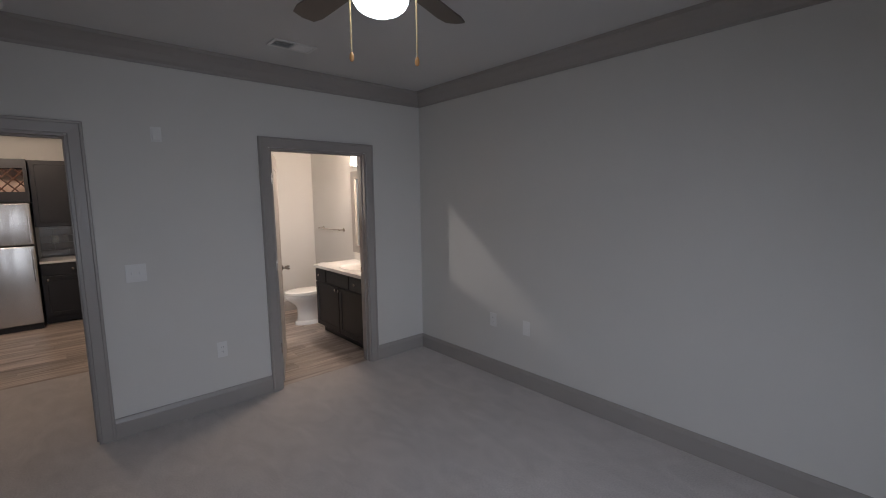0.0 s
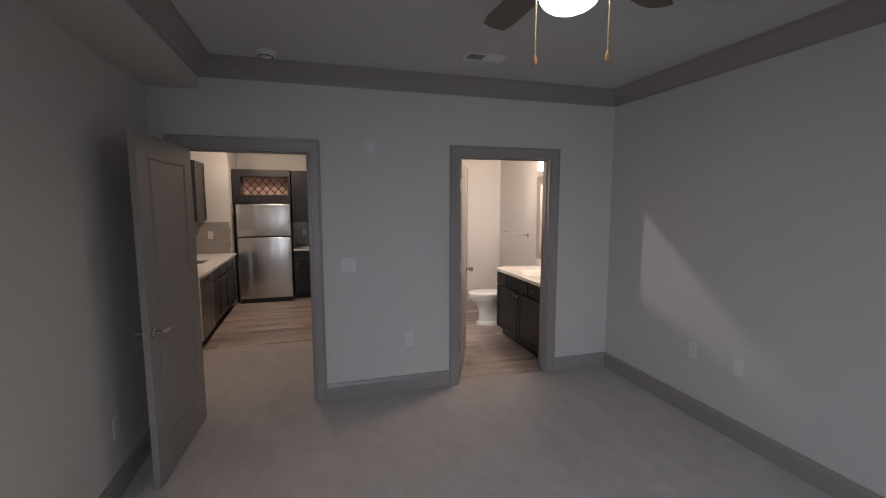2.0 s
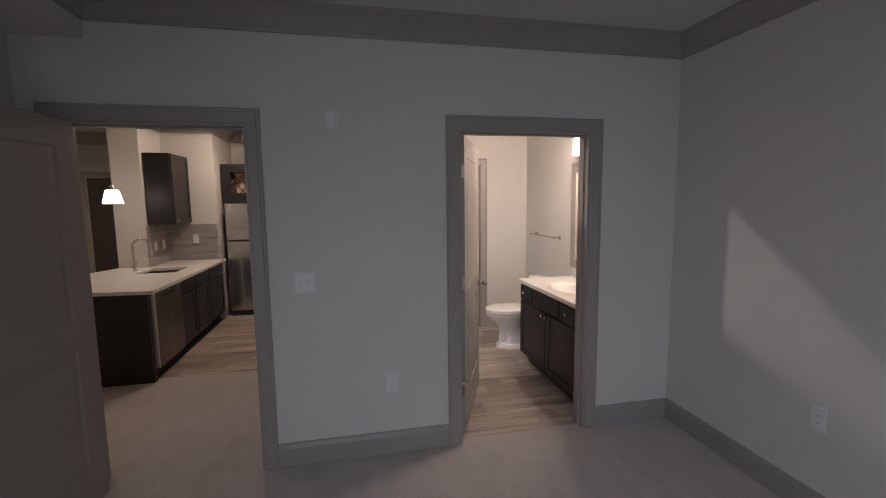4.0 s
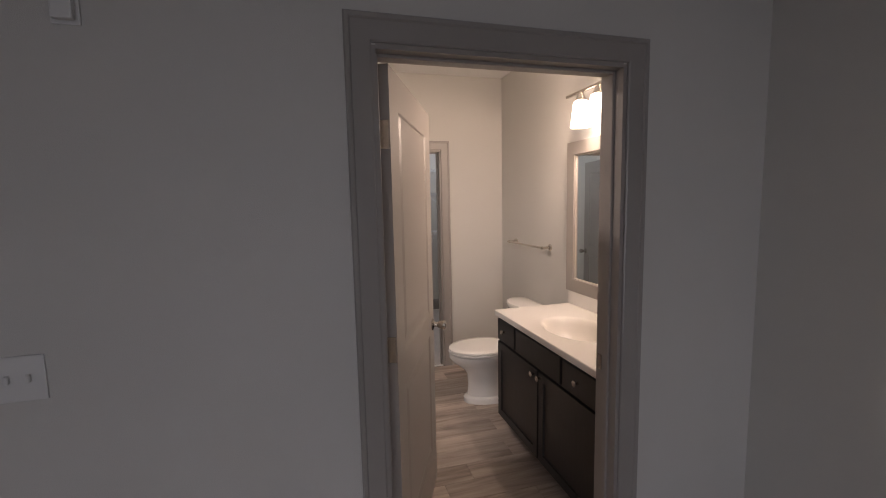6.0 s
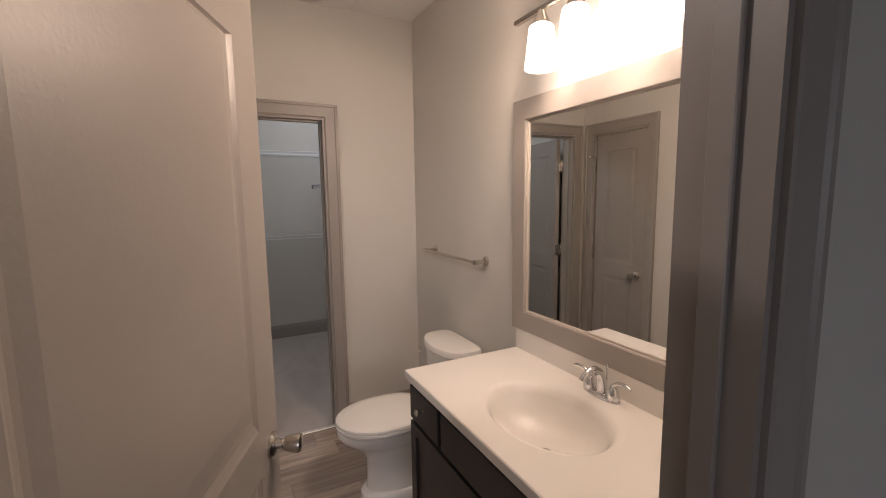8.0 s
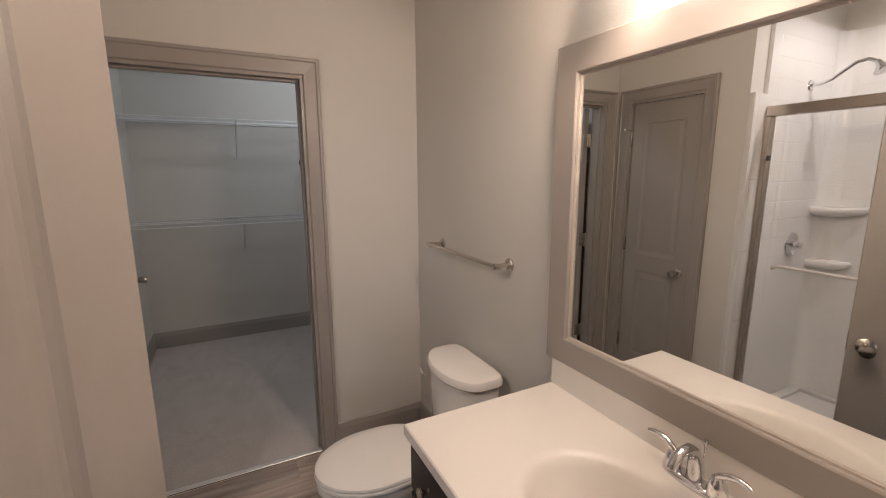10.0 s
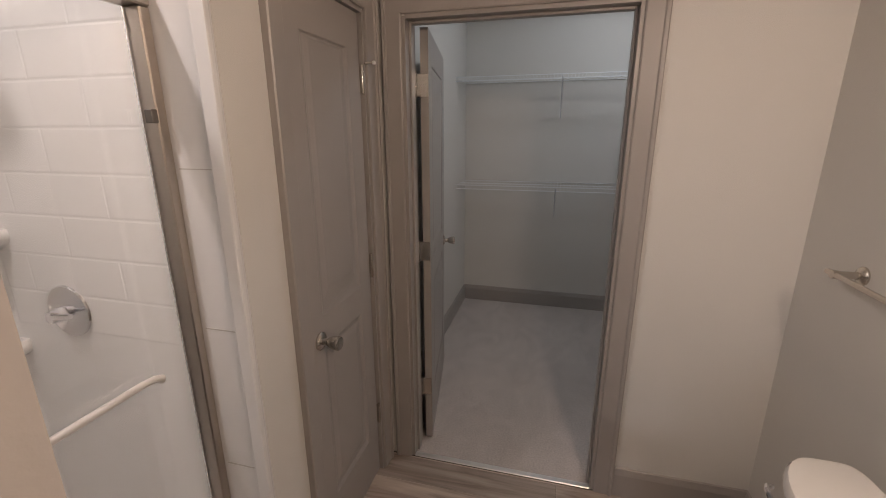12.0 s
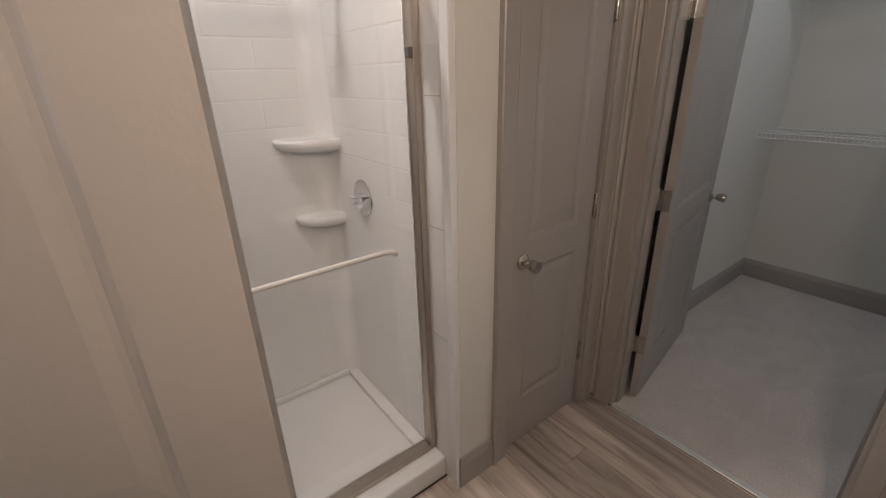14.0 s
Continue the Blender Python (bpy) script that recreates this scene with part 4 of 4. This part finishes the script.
bar = [(1.199, 4.985, RZ - 0.022), (1.207, 4.980, RZ - 0.012), (1.210, 4.962, RZ - 0.003), (1.209, 4.93, RZ), (1.209, 4.3, RZ), (1.209, 4.27, RZ), (1.207, 4.255, RZ), (1.199, 4.25, RZ)]
part("towel_rail", tube(bar, 0.0088, 12), RAILGREY, enclosure, "pale towel rail", True)
part("catch", box(1.214, 1.236, SY1 - 0.045, SY1 - 0.029, 1.62, 1.65, 0.002), BRONZE, enclosure)
pin = part("door_stop_pin", tube([(1.376, 5.872, 1.846), (1.386, 5.882, 1.850), (1.402, 5.894, 1.852)], 0.004, 8), NICKEL, door_4, "nickel hinge pin stop")
part("tip", lathe([(0, -0.008), (0.006, -0.006), (0.008, 0), (0.006, 0.006), (0, 0.008)], 12, m=Matrix.Translation((1.404, 5.896, 1.852))), WHITEPL, pin, "white rubber tip", True)


# ---- closet ----
def wire_shelf(z, brackets):
    sh = thing("wire_shelf", "white vinyl-coated wire closet shelf with hanging rail", "shelf", (0, 0, z), group="closet wire shelves")
    deck = bmesh.new()
    for k in range(66):
        x = 1.30 + 1.655 * k / 65
        box(x - 0.0012, x + 0.0012, 7.75, 8.158, -0.0012, 0.0012, bm=deck)
        box(x - 0.0012, x + 0.0012, 7.7485, 7.7515, -0.028, 0.0, bm=deck)
    tagged(part("deck_wires", deck, WIREWHITE, sh), kind="stuff")
    for y, dz in ((7.75, 0.003), (7.75, -0.028), (7.95, -0.003), (8.15, -0.003)):
        part("rail", tube([(1.295, y, dz), (2.96, y, dz)], 0.0035, 8), WIREWHITE, sh)
    for x in brackets:
        part("bracket", tube([(x, 7.76, -0.004), (x, 8.155, -0.30)], 0.004, 8), WIREWHITE, sh)
    return sh


wire_shelf(2.0, (2.10, 2.75))
wire_shelf(1.165, (2.10, 2.75))
side_shelf = thing("wire_shelf", "white wire shelf on the closet's side wall", "shelf", (0, 0, 1.672), group="closet wire shelves")
deck = bmesh.new()
for k in range(60):
    y = 6.30 + 1.68 * k / 59
    box(2.632, 2.958, y - 0.0012, y + 0.0012, -0.0012, 0.0012, bm=deck)
    box(2.6305, 2.6335, y - 0.0012, y + 0.0012, -0.028, 0.0, bm=deck)
tagged(part("deck_wires", deck, WIREWHITE, side_shelf), kind="stuff")
for x, dz in ((2.632, 0.003), (2.632, -0.028), (2.80, -0.003), (2.955, -0.003)):
    part("rail", tube([(x, 6.29, dz), (x, 7.99, dz)], 0.0035, 8), WIREWHITE, side_shelf)
for y in (6.6, 7.7):
    part("bracket", tube([(2.64, y, -0.004), (2.963, y, -0.28)], 0.004, 8), WIREWHITE, side_shelf)
part("end_cap", box(2.622, 2.645, 7.985, 7.995, -0.034, 0.010, 0.002), VENTDARK, side_shelf, "dark end cap")


# ---- kitchen ----
def slab(outline, z0, z1):
    bm = bmesh.new()
    low = [bm.verts.new((x, y, z0)) for x, y in outline]
    top = [bm.verts.new((x, y, z1)) for x, y in outline]
    bm.faces.new(low)
    bm.faces.new(top)
    for k in range(len(low)):
        bm.faces.new((low[k], low[(k + 1) % len(low)], top[(k + 1) % len(low)], top[k]))
    bmesh.ops.recalc_face_normals(bm, faces=bm.faces)
    bmesh.ops.bevel(bm, geom=list(bm.edges), offset=0.004, segments=1, affect="EDGES")
    return bm


KC = 0.845
counter = thing("kitchen_counter", "pale quartz peninsula counter with an undermount sink", "countertop", (0, 0, 0))
bm = bmesh.new()
outer = [(-0.93, 5.02), (-1.75, 5.09), (-2.22, 5.60), (-2.22, 5.92), (-1.955, 6.645), (-1.628, 6.645), (-1.628, 7.248), (-0.93, 7.248)]
inner = [(-1.15, 6.12), (-1.56, 6.12), (-1.56, 6.52), (-1.15, 6.52)]
for z in (KC - 0.03, KC):
    o = [bm.verts.new((x, y, z)) for x, y in outer]
    i = [bm.verts.new((x, y, z)) for x, y in inner]
    bm.faces.new((o[0], o[1], o[2], o[3], i[1], i[0]))
    bm.faces.new((o[3], o[4], o[5], i[2], i[1]))
    bm.faces.new((o[5], o[6], o[7], i[3], i[2]))
    bm.faces.new((o[7], o[0], i[0], i[3]))
    if z < KC:
        lo, li = o, i
    else:
        for a, b in ((lo, o), (li, i)):
            for k in range(len(a)):
                bm.faces.new((a[k], a[(k + 1) % len(a)], b[(k + 1) % len(a)], b[k]))
part("slab", bm, QUARTZ, counter)
bm = bmesh.new()
box(-1.57, -1.14, 6.11, 6.53, KC - 0.22, KC - 0.212, bm=bm)
for b in ((-1.57, -1.562, 6.11, 6.53), (-1.148, -1.14, 6.11, 6.53), (-1.562, -1.148, 6.11, 6.118), (-1.562, -1.148, 6.522, 6.53)):
    box(*b, KC - 0.212, KC - 0.031, bm=bm)
part("sink", bm, STEEL, counter, "stainless undermount sink")

kf = thing("kitchen_faucet", "chrome gooseneck kitchen faucet", "faucet", (-1.64, 6.33, KC))
part("base", lathe([(0, 0), (0.026, 0), (0.026, 0.006), (0.019, 0.012), (0.017, 0.10), (0.013, 0.11), (0, 0.11)], 18), CHROME, kf, smooth=True)
part("neck", tube([(0, 0, 0.10), (0, 0, 0.28)] + [(0.085 - 0.085 * math.cos(a * math.pi / 8), 0, 0.28 + 0.085 * math.sin(a * math.pi / 8)) for a in range(1, 8)] + [(0.172, 0, 0.27), (0.178, 0, 0.235)], 0.012, 12), CHROME, kf, smooth=True)
part("spray", tube([(0.178, 0, 0.238), (0.184, 0, 0.17)], 0.015, 12, taper=0.018), CHROME, kf, smooth=True)
part("lever", tube([(0, 0.016, 0.08), (0, 0.04, 0.086), (0, 0.07, 0.10)], 0.006, 8), CHROME, kf, smooth=True)

# fronts face +x: own x runs along +y
cabinet("peninsula_cabinet", "espresso wood end panel of the kitchen peninsula", (-0.99, 5.06, 0), 90, 0.055, 0.95, 0, KC - 0.031, [])
peninsula = bpy.data.objects["peninsula_cabinet"]
part("base_strip", box(-0.001, 0.056, -0.006, 0.0, 0.0, 0.09, 0.002), ESPRESSO, peninsula)
part("end_skin", box(-0.008, -0.001, 0.004, 0.944, 0.0, KC - 0.033, 0.002), ESPRESSO, peninsula)
dish = thing("dishwasher", "dark stainless dishwasher in the peninsula", "dishwasher", (-0.985, 5.13, 0), 90)
part("body", box(0.003, 0.597, 0.01, 0.56, 0.10, KC - 0.034), BLACK, dish)
part("door", box(0.004, 0.596, -0.028, 0.009, 0.11, 0.70, 0.006, seg=2), DARKSTEEL, dish)
part("control_panel", box(0.004, 0.596, -0.028, 0.009, 0.705, KC - 0.036, 0.006, seg=2), DARKSTEEL, dish)
part("pocket_handle", box(0.16, 0.44, -0.029, -0.0275, 0.735, 0.765), BLACK, dish, "recessed pocket handle")
part("side_trim", box(-0.010, 0.002, -0.026, 0.009, 0.11, KC - 0.036, 0.002), ALU, dish, "bright metal edge trim")
part("kick_plate", box(0.003, 0.597, 0.05, 0.09, 0.0, 0.10), BLACK, dish)
cabinet("sink_cabinet", "espresso wood sink base cabinet", (-0.99, 5.735, 0), 90, 0.90, 0.14, 0, KC - 0.031,
        [("drawer", 0.01, 0.44, 0.66, 0.80, None, None), ("drawer", 0.46, 0.89, 0.66, 0.80, None, None), ("door", 0.01, 0.44, 0.115, 0.645, 0.40, 0.60), ("door", 0.46, 0.89, 0.115, 0.645, 0.50, 0.60)], toe=0.10)
cabinet("base_cabinet", "espresso wood base cabinet at the counter's end", (-0.99, 6.64, 0), 90, 0.60, 0.55, 0, KC - 0.031,
        [("drawer", 0.01, 0.59, 0.66, 0.80, 0.30, 0.73), ("door", 0.01, 0.59, 0.115, 0.645, 0.06, 0.60)], toe=0.10)
cabinet("bar_back_panel", "espresso wood back panel under the counter", (-1.60, 5.115, 0), 90, 1.53, 0.05, 0, KC - 0.031, [])
cabinet("upper_cabinet", "espresso wood upper cabinet on the stub wall", (-1.335, 6.70, 0), 90, 0.545, 0.29, 1.355, 2.215, [("door", 0.008, 0.537, 1.362, 2.208, 0.05, 1.40)])


def tile_run(wall_ob, along, u0, u1, z0, z1, face, sign, tw, th):
    """Glazed wall tiles on a wall face, each its own piece."""
    gap = 0.003
    row, z = 0, z0
    while z < z1 - 0.02:
        h = min(th, z1 - z)
        u = u0 - (tw / 2 if row % 2 else 0)
        while u < u1 - 0.005:
            a, b = max(u, u0), min(u + tw, u1)
            if b - a > 0.02:
                lo, hi = sorted((face + sign * 0.002, face + sign * 0.009))
                bm = box(a + gap, b - gap, lo, hi, z + gap, z + h - gap, 0.0015) if along == "x" else box(lo, hi, a + gap, b - gap, z + gap, z + h - gap, 0.0015)
                part("tile", bm, TILE, wall_ob)
            u += tw
        z += th
        row += 1


splash = thing("backsplash", "grey glazed tile backsplash above the counter", "backsplash", kind="structure")
part("grout", box(-1.626, -1.0, 7.2475, 7.2495, KC + 0.001, 1.33), GROUT, splash)
part("grout", box(-1.6295, -1.6275, 6.66, 7.247, KC + 0.001, 1.35), GROUT, splash)
tile_run(splash, "x", -1.616, -1.0, KC + 0.002, 1.33, 7.2475, -1, 0.30, 0.098)
tile_run(splash, "y", 6.66, 7.236, KC + 0.002, 1.35, -1.6275, 1, 0.30, 0.098)
wall_plate("outlet", "white outlet set in the tile backsplash", "outlet", (-1.28, 7.238, 1.13), 0, 0.072, 0.118, "outlet")
wall_plate("outlet", "white switch plate on the tiled stub wall", "outlet", (-1.618, 6.85, 1.08), 90, 0.072, 0.118, "switch")
wall_plate("outlet", "white switch plate on the tiled stub wall", "outlet", (-1.618, 7.08, 1.08), 90, 0.072, 0.118, "switch")

fridge = thing("refrigerator", "stainless steel top-freezer refrigerator", "refrigerator", (-0.935, 7.36, 0))
part("body", box(0.008, 0.802, 0.06, 0.74, 0.02, 1.60, 0.006), BLACK, fridge)
part("freezer_door", box(0.0, 0.81, -0.0, 0.058, 1.085, 1.605, 0.014, seg=3), STEEL, fridge, smooth=True)
part("fridge_door", box(0.0, 0.81, -0.0, 0.058, 0.075, 1.070, 0.014, seg=3), STEEL, fridge, smooth=True)
part("kick_grille", box(0.01, 0.80, 0.02, 0.06, 0.0, 0.068), BLACK, fridge)
part("handle", box(0.775, 0.795, -0.035, -0.001, 1.12, 1.45, 0.006, seg=2), STEEL, fridge)
part("handle", box(0.775, 0.795, -0.035, -0.001, 0.62, 1.03, 0.006, seg=2), STEEL, fridge)

rack = thing("wine_rack_cabinet", "espresso wood cabinet with an open wine lattice", "cabinet", (-0.985, 7.48, 0))
bm = bmesh.new()
for b in ((0, 0.12, 0, 0.60, 1.62, 2.15), (0.83, 0.868, 0, 0.60, 1.62, 2.15), (0.12, 0.83, 0, 0.60, 1.62, 1.745), (0.12, 0.83, 0, 0.60, 2.04, 2.15)):
    box(*b, bm=bm)
part("body", bm, ESPRESSO, rack)
part("back_panel", box(0.12, 0.83, 0.30, 0.31, 1.745, 2.04), RACKBACK, rack)
W, Z0, Z1 = 0.71, 1.747, 2.038
for k in range(-3, 7):
    for sgn in (1, -1):
        x = k * 0.118 + (0 if sgn > 0 else 0.059)
        a, b = (x, Z0), (x + (Z1 - Z0) * 0.9, Z1)
        lo, hi = max(0.0, a[0]), min(W, b[0])
        if hi - lo < 0.03:
            continue
        f = lambda u: Z0 + (u - a[0]) / 0.9
        p, q = (lo, f(lo)), (hi, f(hi))
        if sgn < 0:
            p, q = (W - p[0], p[1]), (W - q[0], q[1])
        y = 0.02 if sgn > 0 else 0.034
        st = tube([(0.12 + p[0], y, p[1]), (0.12 + q[0], y, q[1])], 0.009, 4)
        part("lattice_slat", st, LATTICE, rack)

cabinet("upper_cabinet", "espresso wood upper cabinet beside the refrigerator", (-0.11, 7.60, 0), 0, 0.438, 0.54, 1.29, 2.15, [("door", 0.005, 0.43, 1.295, 2.145, 0.38, 1.34)])
cabinet("base_cabinet", "espresso wood base cabinet beside the refrigerator", (-0.11, 7.52, 0), 0, 0.438, 0.62, 0, KC - 0.031,
        [("drawer", 0.008, 0.43, 0.66, 0.80, 0.32, 0.73), ("door", 0.008, 0.43, 0.115, 0.645, 0.06, 0.60)], toe=0.10)
tagged(link("side_counter", slab([(-0.112, 7.49), (0.328, 7.49), (0.328, 8.148), (-0.112, 8.148)], KC - 0.03, KC), QUARTZ), "pale quartz counter beside the refrigerator", "countertop")
splash_2 = thing("backsplash", "grey glazed tile backsplash beside the refrigerator", "backsplash", kind="structure")
part("grout", box(-0.10, 0.328, 8.1475, 8.1495, KC + 0.001, 1.288), GROUT, splash_2)
tile_run(splash_2, "x", -0.10, 0.328, KC + 0.002, 1.288, 8.1475, -1, 0.30, 0.098)
wall_plate("outlet", "white outlet on the tile beside the refrigerator", "outlet", (0.06, 8.138, 1.09), 0, 0.072, 0.118, "outlet")


def pendant(at, bottom):
    p = thing("pendant_lamp", "pendant lamp with a lit white glass shade", "pendant lamp", at, group="pendants over the counter")
    d = at[2] - bottom
    part("canopy", lathe([(0, 0), (0.06, 0), (0.058, -0.012), (0.02, -0.022), (0, -0.022)], 20), NICKEL, p, smooth=True)
    part("cord", tube([(0, 0, -0.02), (0, 0, -d + 0.20)], 0.005, 8), NICKEL, p)
    part("cap", lathe([(0, -d + 0.205), (0.02, -d + 0.20), (0.03, -d + 0.165), (0.03, -d + 0.15), (0, -d + 0.15)], 18), NICKEL, p, smooth=True)
    part("shade", lathe([(0, -d + 0.152), (0.055, -d + 0.15), (0.064, -d + 0.14), (0.096, -d + 0.01), (0.09, -d), (0.084, -d + 0.004), (0.05, -d + 0.135)], 28), SHADE, p, "glowing white glass shade", True)


pendant((-1.68, 5.27, H), 1.60)
pendant((-1.73, 6.20, H), 1.61)

spot = thing("track_spot", "small lit ceiling spotlight over the kitchen", "spotlight", (-0.53, 6.95, H))
part("stem", tube([(0, 0, 0), (0, 0, -0.22)], 0.007, 8), NICKEL, spot)
part("can", lathe([(0, -0.20), (0.03, -0.205), (0.038, -0.24), (0.04, -0.30), (0.036, -0.30), (0.034, -0.29), (0, -0.288)], 20), NICKEL, spot, smooth=True)
part("lens", lathe([(0, -0.292), (0.033, -0.294), (0, -0.300)], 20), LAMPFACE, spot)


def downlight(at, name, label):
    d = thing(name, label, "downlight", at, group="recessed downlights")
    part("trim_ring", lathe([(0.062, 0.0), (0.085, 0.0), (0.084, -0.006), (0.066, -0.006), (0.062, -0.002)], 28), WHITEPL, d, smooth=True)
    part("lens", lathe([(0.0, -0.0015), (0.061, -0.0015), (0.061, -0.0005), (0, -0.0005)], 28), LAMPFACE, d)


# All out of view; closet, kitchen and living fixtures are added above the fills.
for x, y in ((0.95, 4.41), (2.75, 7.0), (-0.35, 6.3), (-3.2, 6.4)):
    downlight((x, y, H), "downlight", "white recessed ceiling downlight, unseen")

door_5 = thing("door_5", "closed dark brown entry door with grey casing", "door", kind="structure")
bm = casing_mesh(-3.22, -2.30, DOOR, CASING, lambda u, d, z: (u, 8.6 - d, z))
part("casing", bm, TRIM, door_5)
far_leaf = part("leaf", leaf_mesh(0.90, 2.01), DARKDOOR, door_5, "dark brown painted leaf")
far_leaf.location = (-3.21, 8.590, 0.01)
far_leaf.scale = (1, 0.25, 1)
wall_plate("light_switch", "white switch plate on the living room wall", "light switch", (-3.62, 8.60, 1.16), 0, 0.164, 0.118, "switch")
wall_plate("door_chime", "white door chime box high on the wall", "door chime", (-3.78, 8.60, 2.33), 0, 0.16, 0.12, "sensor")

# ---- moulded shower tiles, planks ----
def shared(name, bm, material):
    mesh = bpy.data.meshes.new(name)
    bmesh.ops.recalc_face_normals(bm, faces=bm.faces)
    bm.to_mesh(mesh)
    bm.free()
    mesh.materials.append(material)
    return mesh


TH = 0.1145
full = {}


def shower_tile(w, at, turn):
    key = round(w, 3)
    if key not in full:
        bm = bmesh.new()
        a, b = w / 2 - 0.0006, TH / 2 - 0.0006
        o = [bm.verts.new((x, 0.0, z)) for x, z in ((-a, -b), (a, -b), (a, b), (-a, b))]
        i = [bm.verts.new((x, -0.0008, z)) for x, z in ((-a + 0.005, -b + 0.005), (a - 0.005, -b + 0.005), (a - 0.005, b - 0.005), (-a + 0.005, b - 0.005))]
        bm.faces.new(i)
        for k in range(4):
            bm.faces.new((o[k], o[(k + 1) % 4], i[(k + 1) % 4], i[k]))
        full[key] = shared("tile", bm, ACRYLIC)
    ob = new("tile", full[key])
    ob.parent = shower
    ob.matrix_local = pose(*at, 0, 0, turn)


for row in range(11):
    z = 1.04 + TH * (row + 0.5)
    for lo, hi, place in ((SY0 + 0.09, SY1 - 0.09, lambda u: ((SX0 + 0.0002, u, z), 90)), (SX0 + 0.09, 1.16, lambda u: ((u, SY1 - 0.0002, z), 0))):
        u = hi - (0.17 if row % 2 else 0.34)
        end = hi
        while end > lo + 0.03:
            a = max(u, lo)
            shower_tile(end - a, *place((a + end) / 2))
            end, u = a, u - 0.34

rng = random.Random(7)
plank_meshes = {}


def planks(floor_ob, x0, x1, y0, y1, keep):
    """Planks along x, 0.15 m wide, cut at the room's edges."""
    wide, long = 0.152, 1.22
    y = y0
    while y < y1 - 0.004:
        d = min(wide, y1 - y)
        x = x0 - rng.uniform(0.1, long - 0.1)
        while x < x1 - 0.004:
            a, b = max(x, x0), min(x + long, x1)
            if b - a > 0.01 and keep(a, b, y, y + d):
                key = (round(b - a, 3), round(d, 3))
                if key not in plank_meshes:
                    plank_meshes[key] = shared("plank", box(0.0006, b - a - 0.0006, 0.0006, d - 0.0006, -0.0055, 0.0, 0.0012), PLANK)
                ob = new("plank", plank_meshes[key])
                ob.parent = floor_ob
                ob.matrix_local = Matrix.Translation((a, y, 0.0))
            x += long
        y += wide


planks(floor_bath, 1.302, 2.965, 3.552, 5.992, lambda a, b, c, d: True)
planks(floor_kitchen, -1.0, 0.33, 5.15, 8.15, lambda a, b, c, d: True)
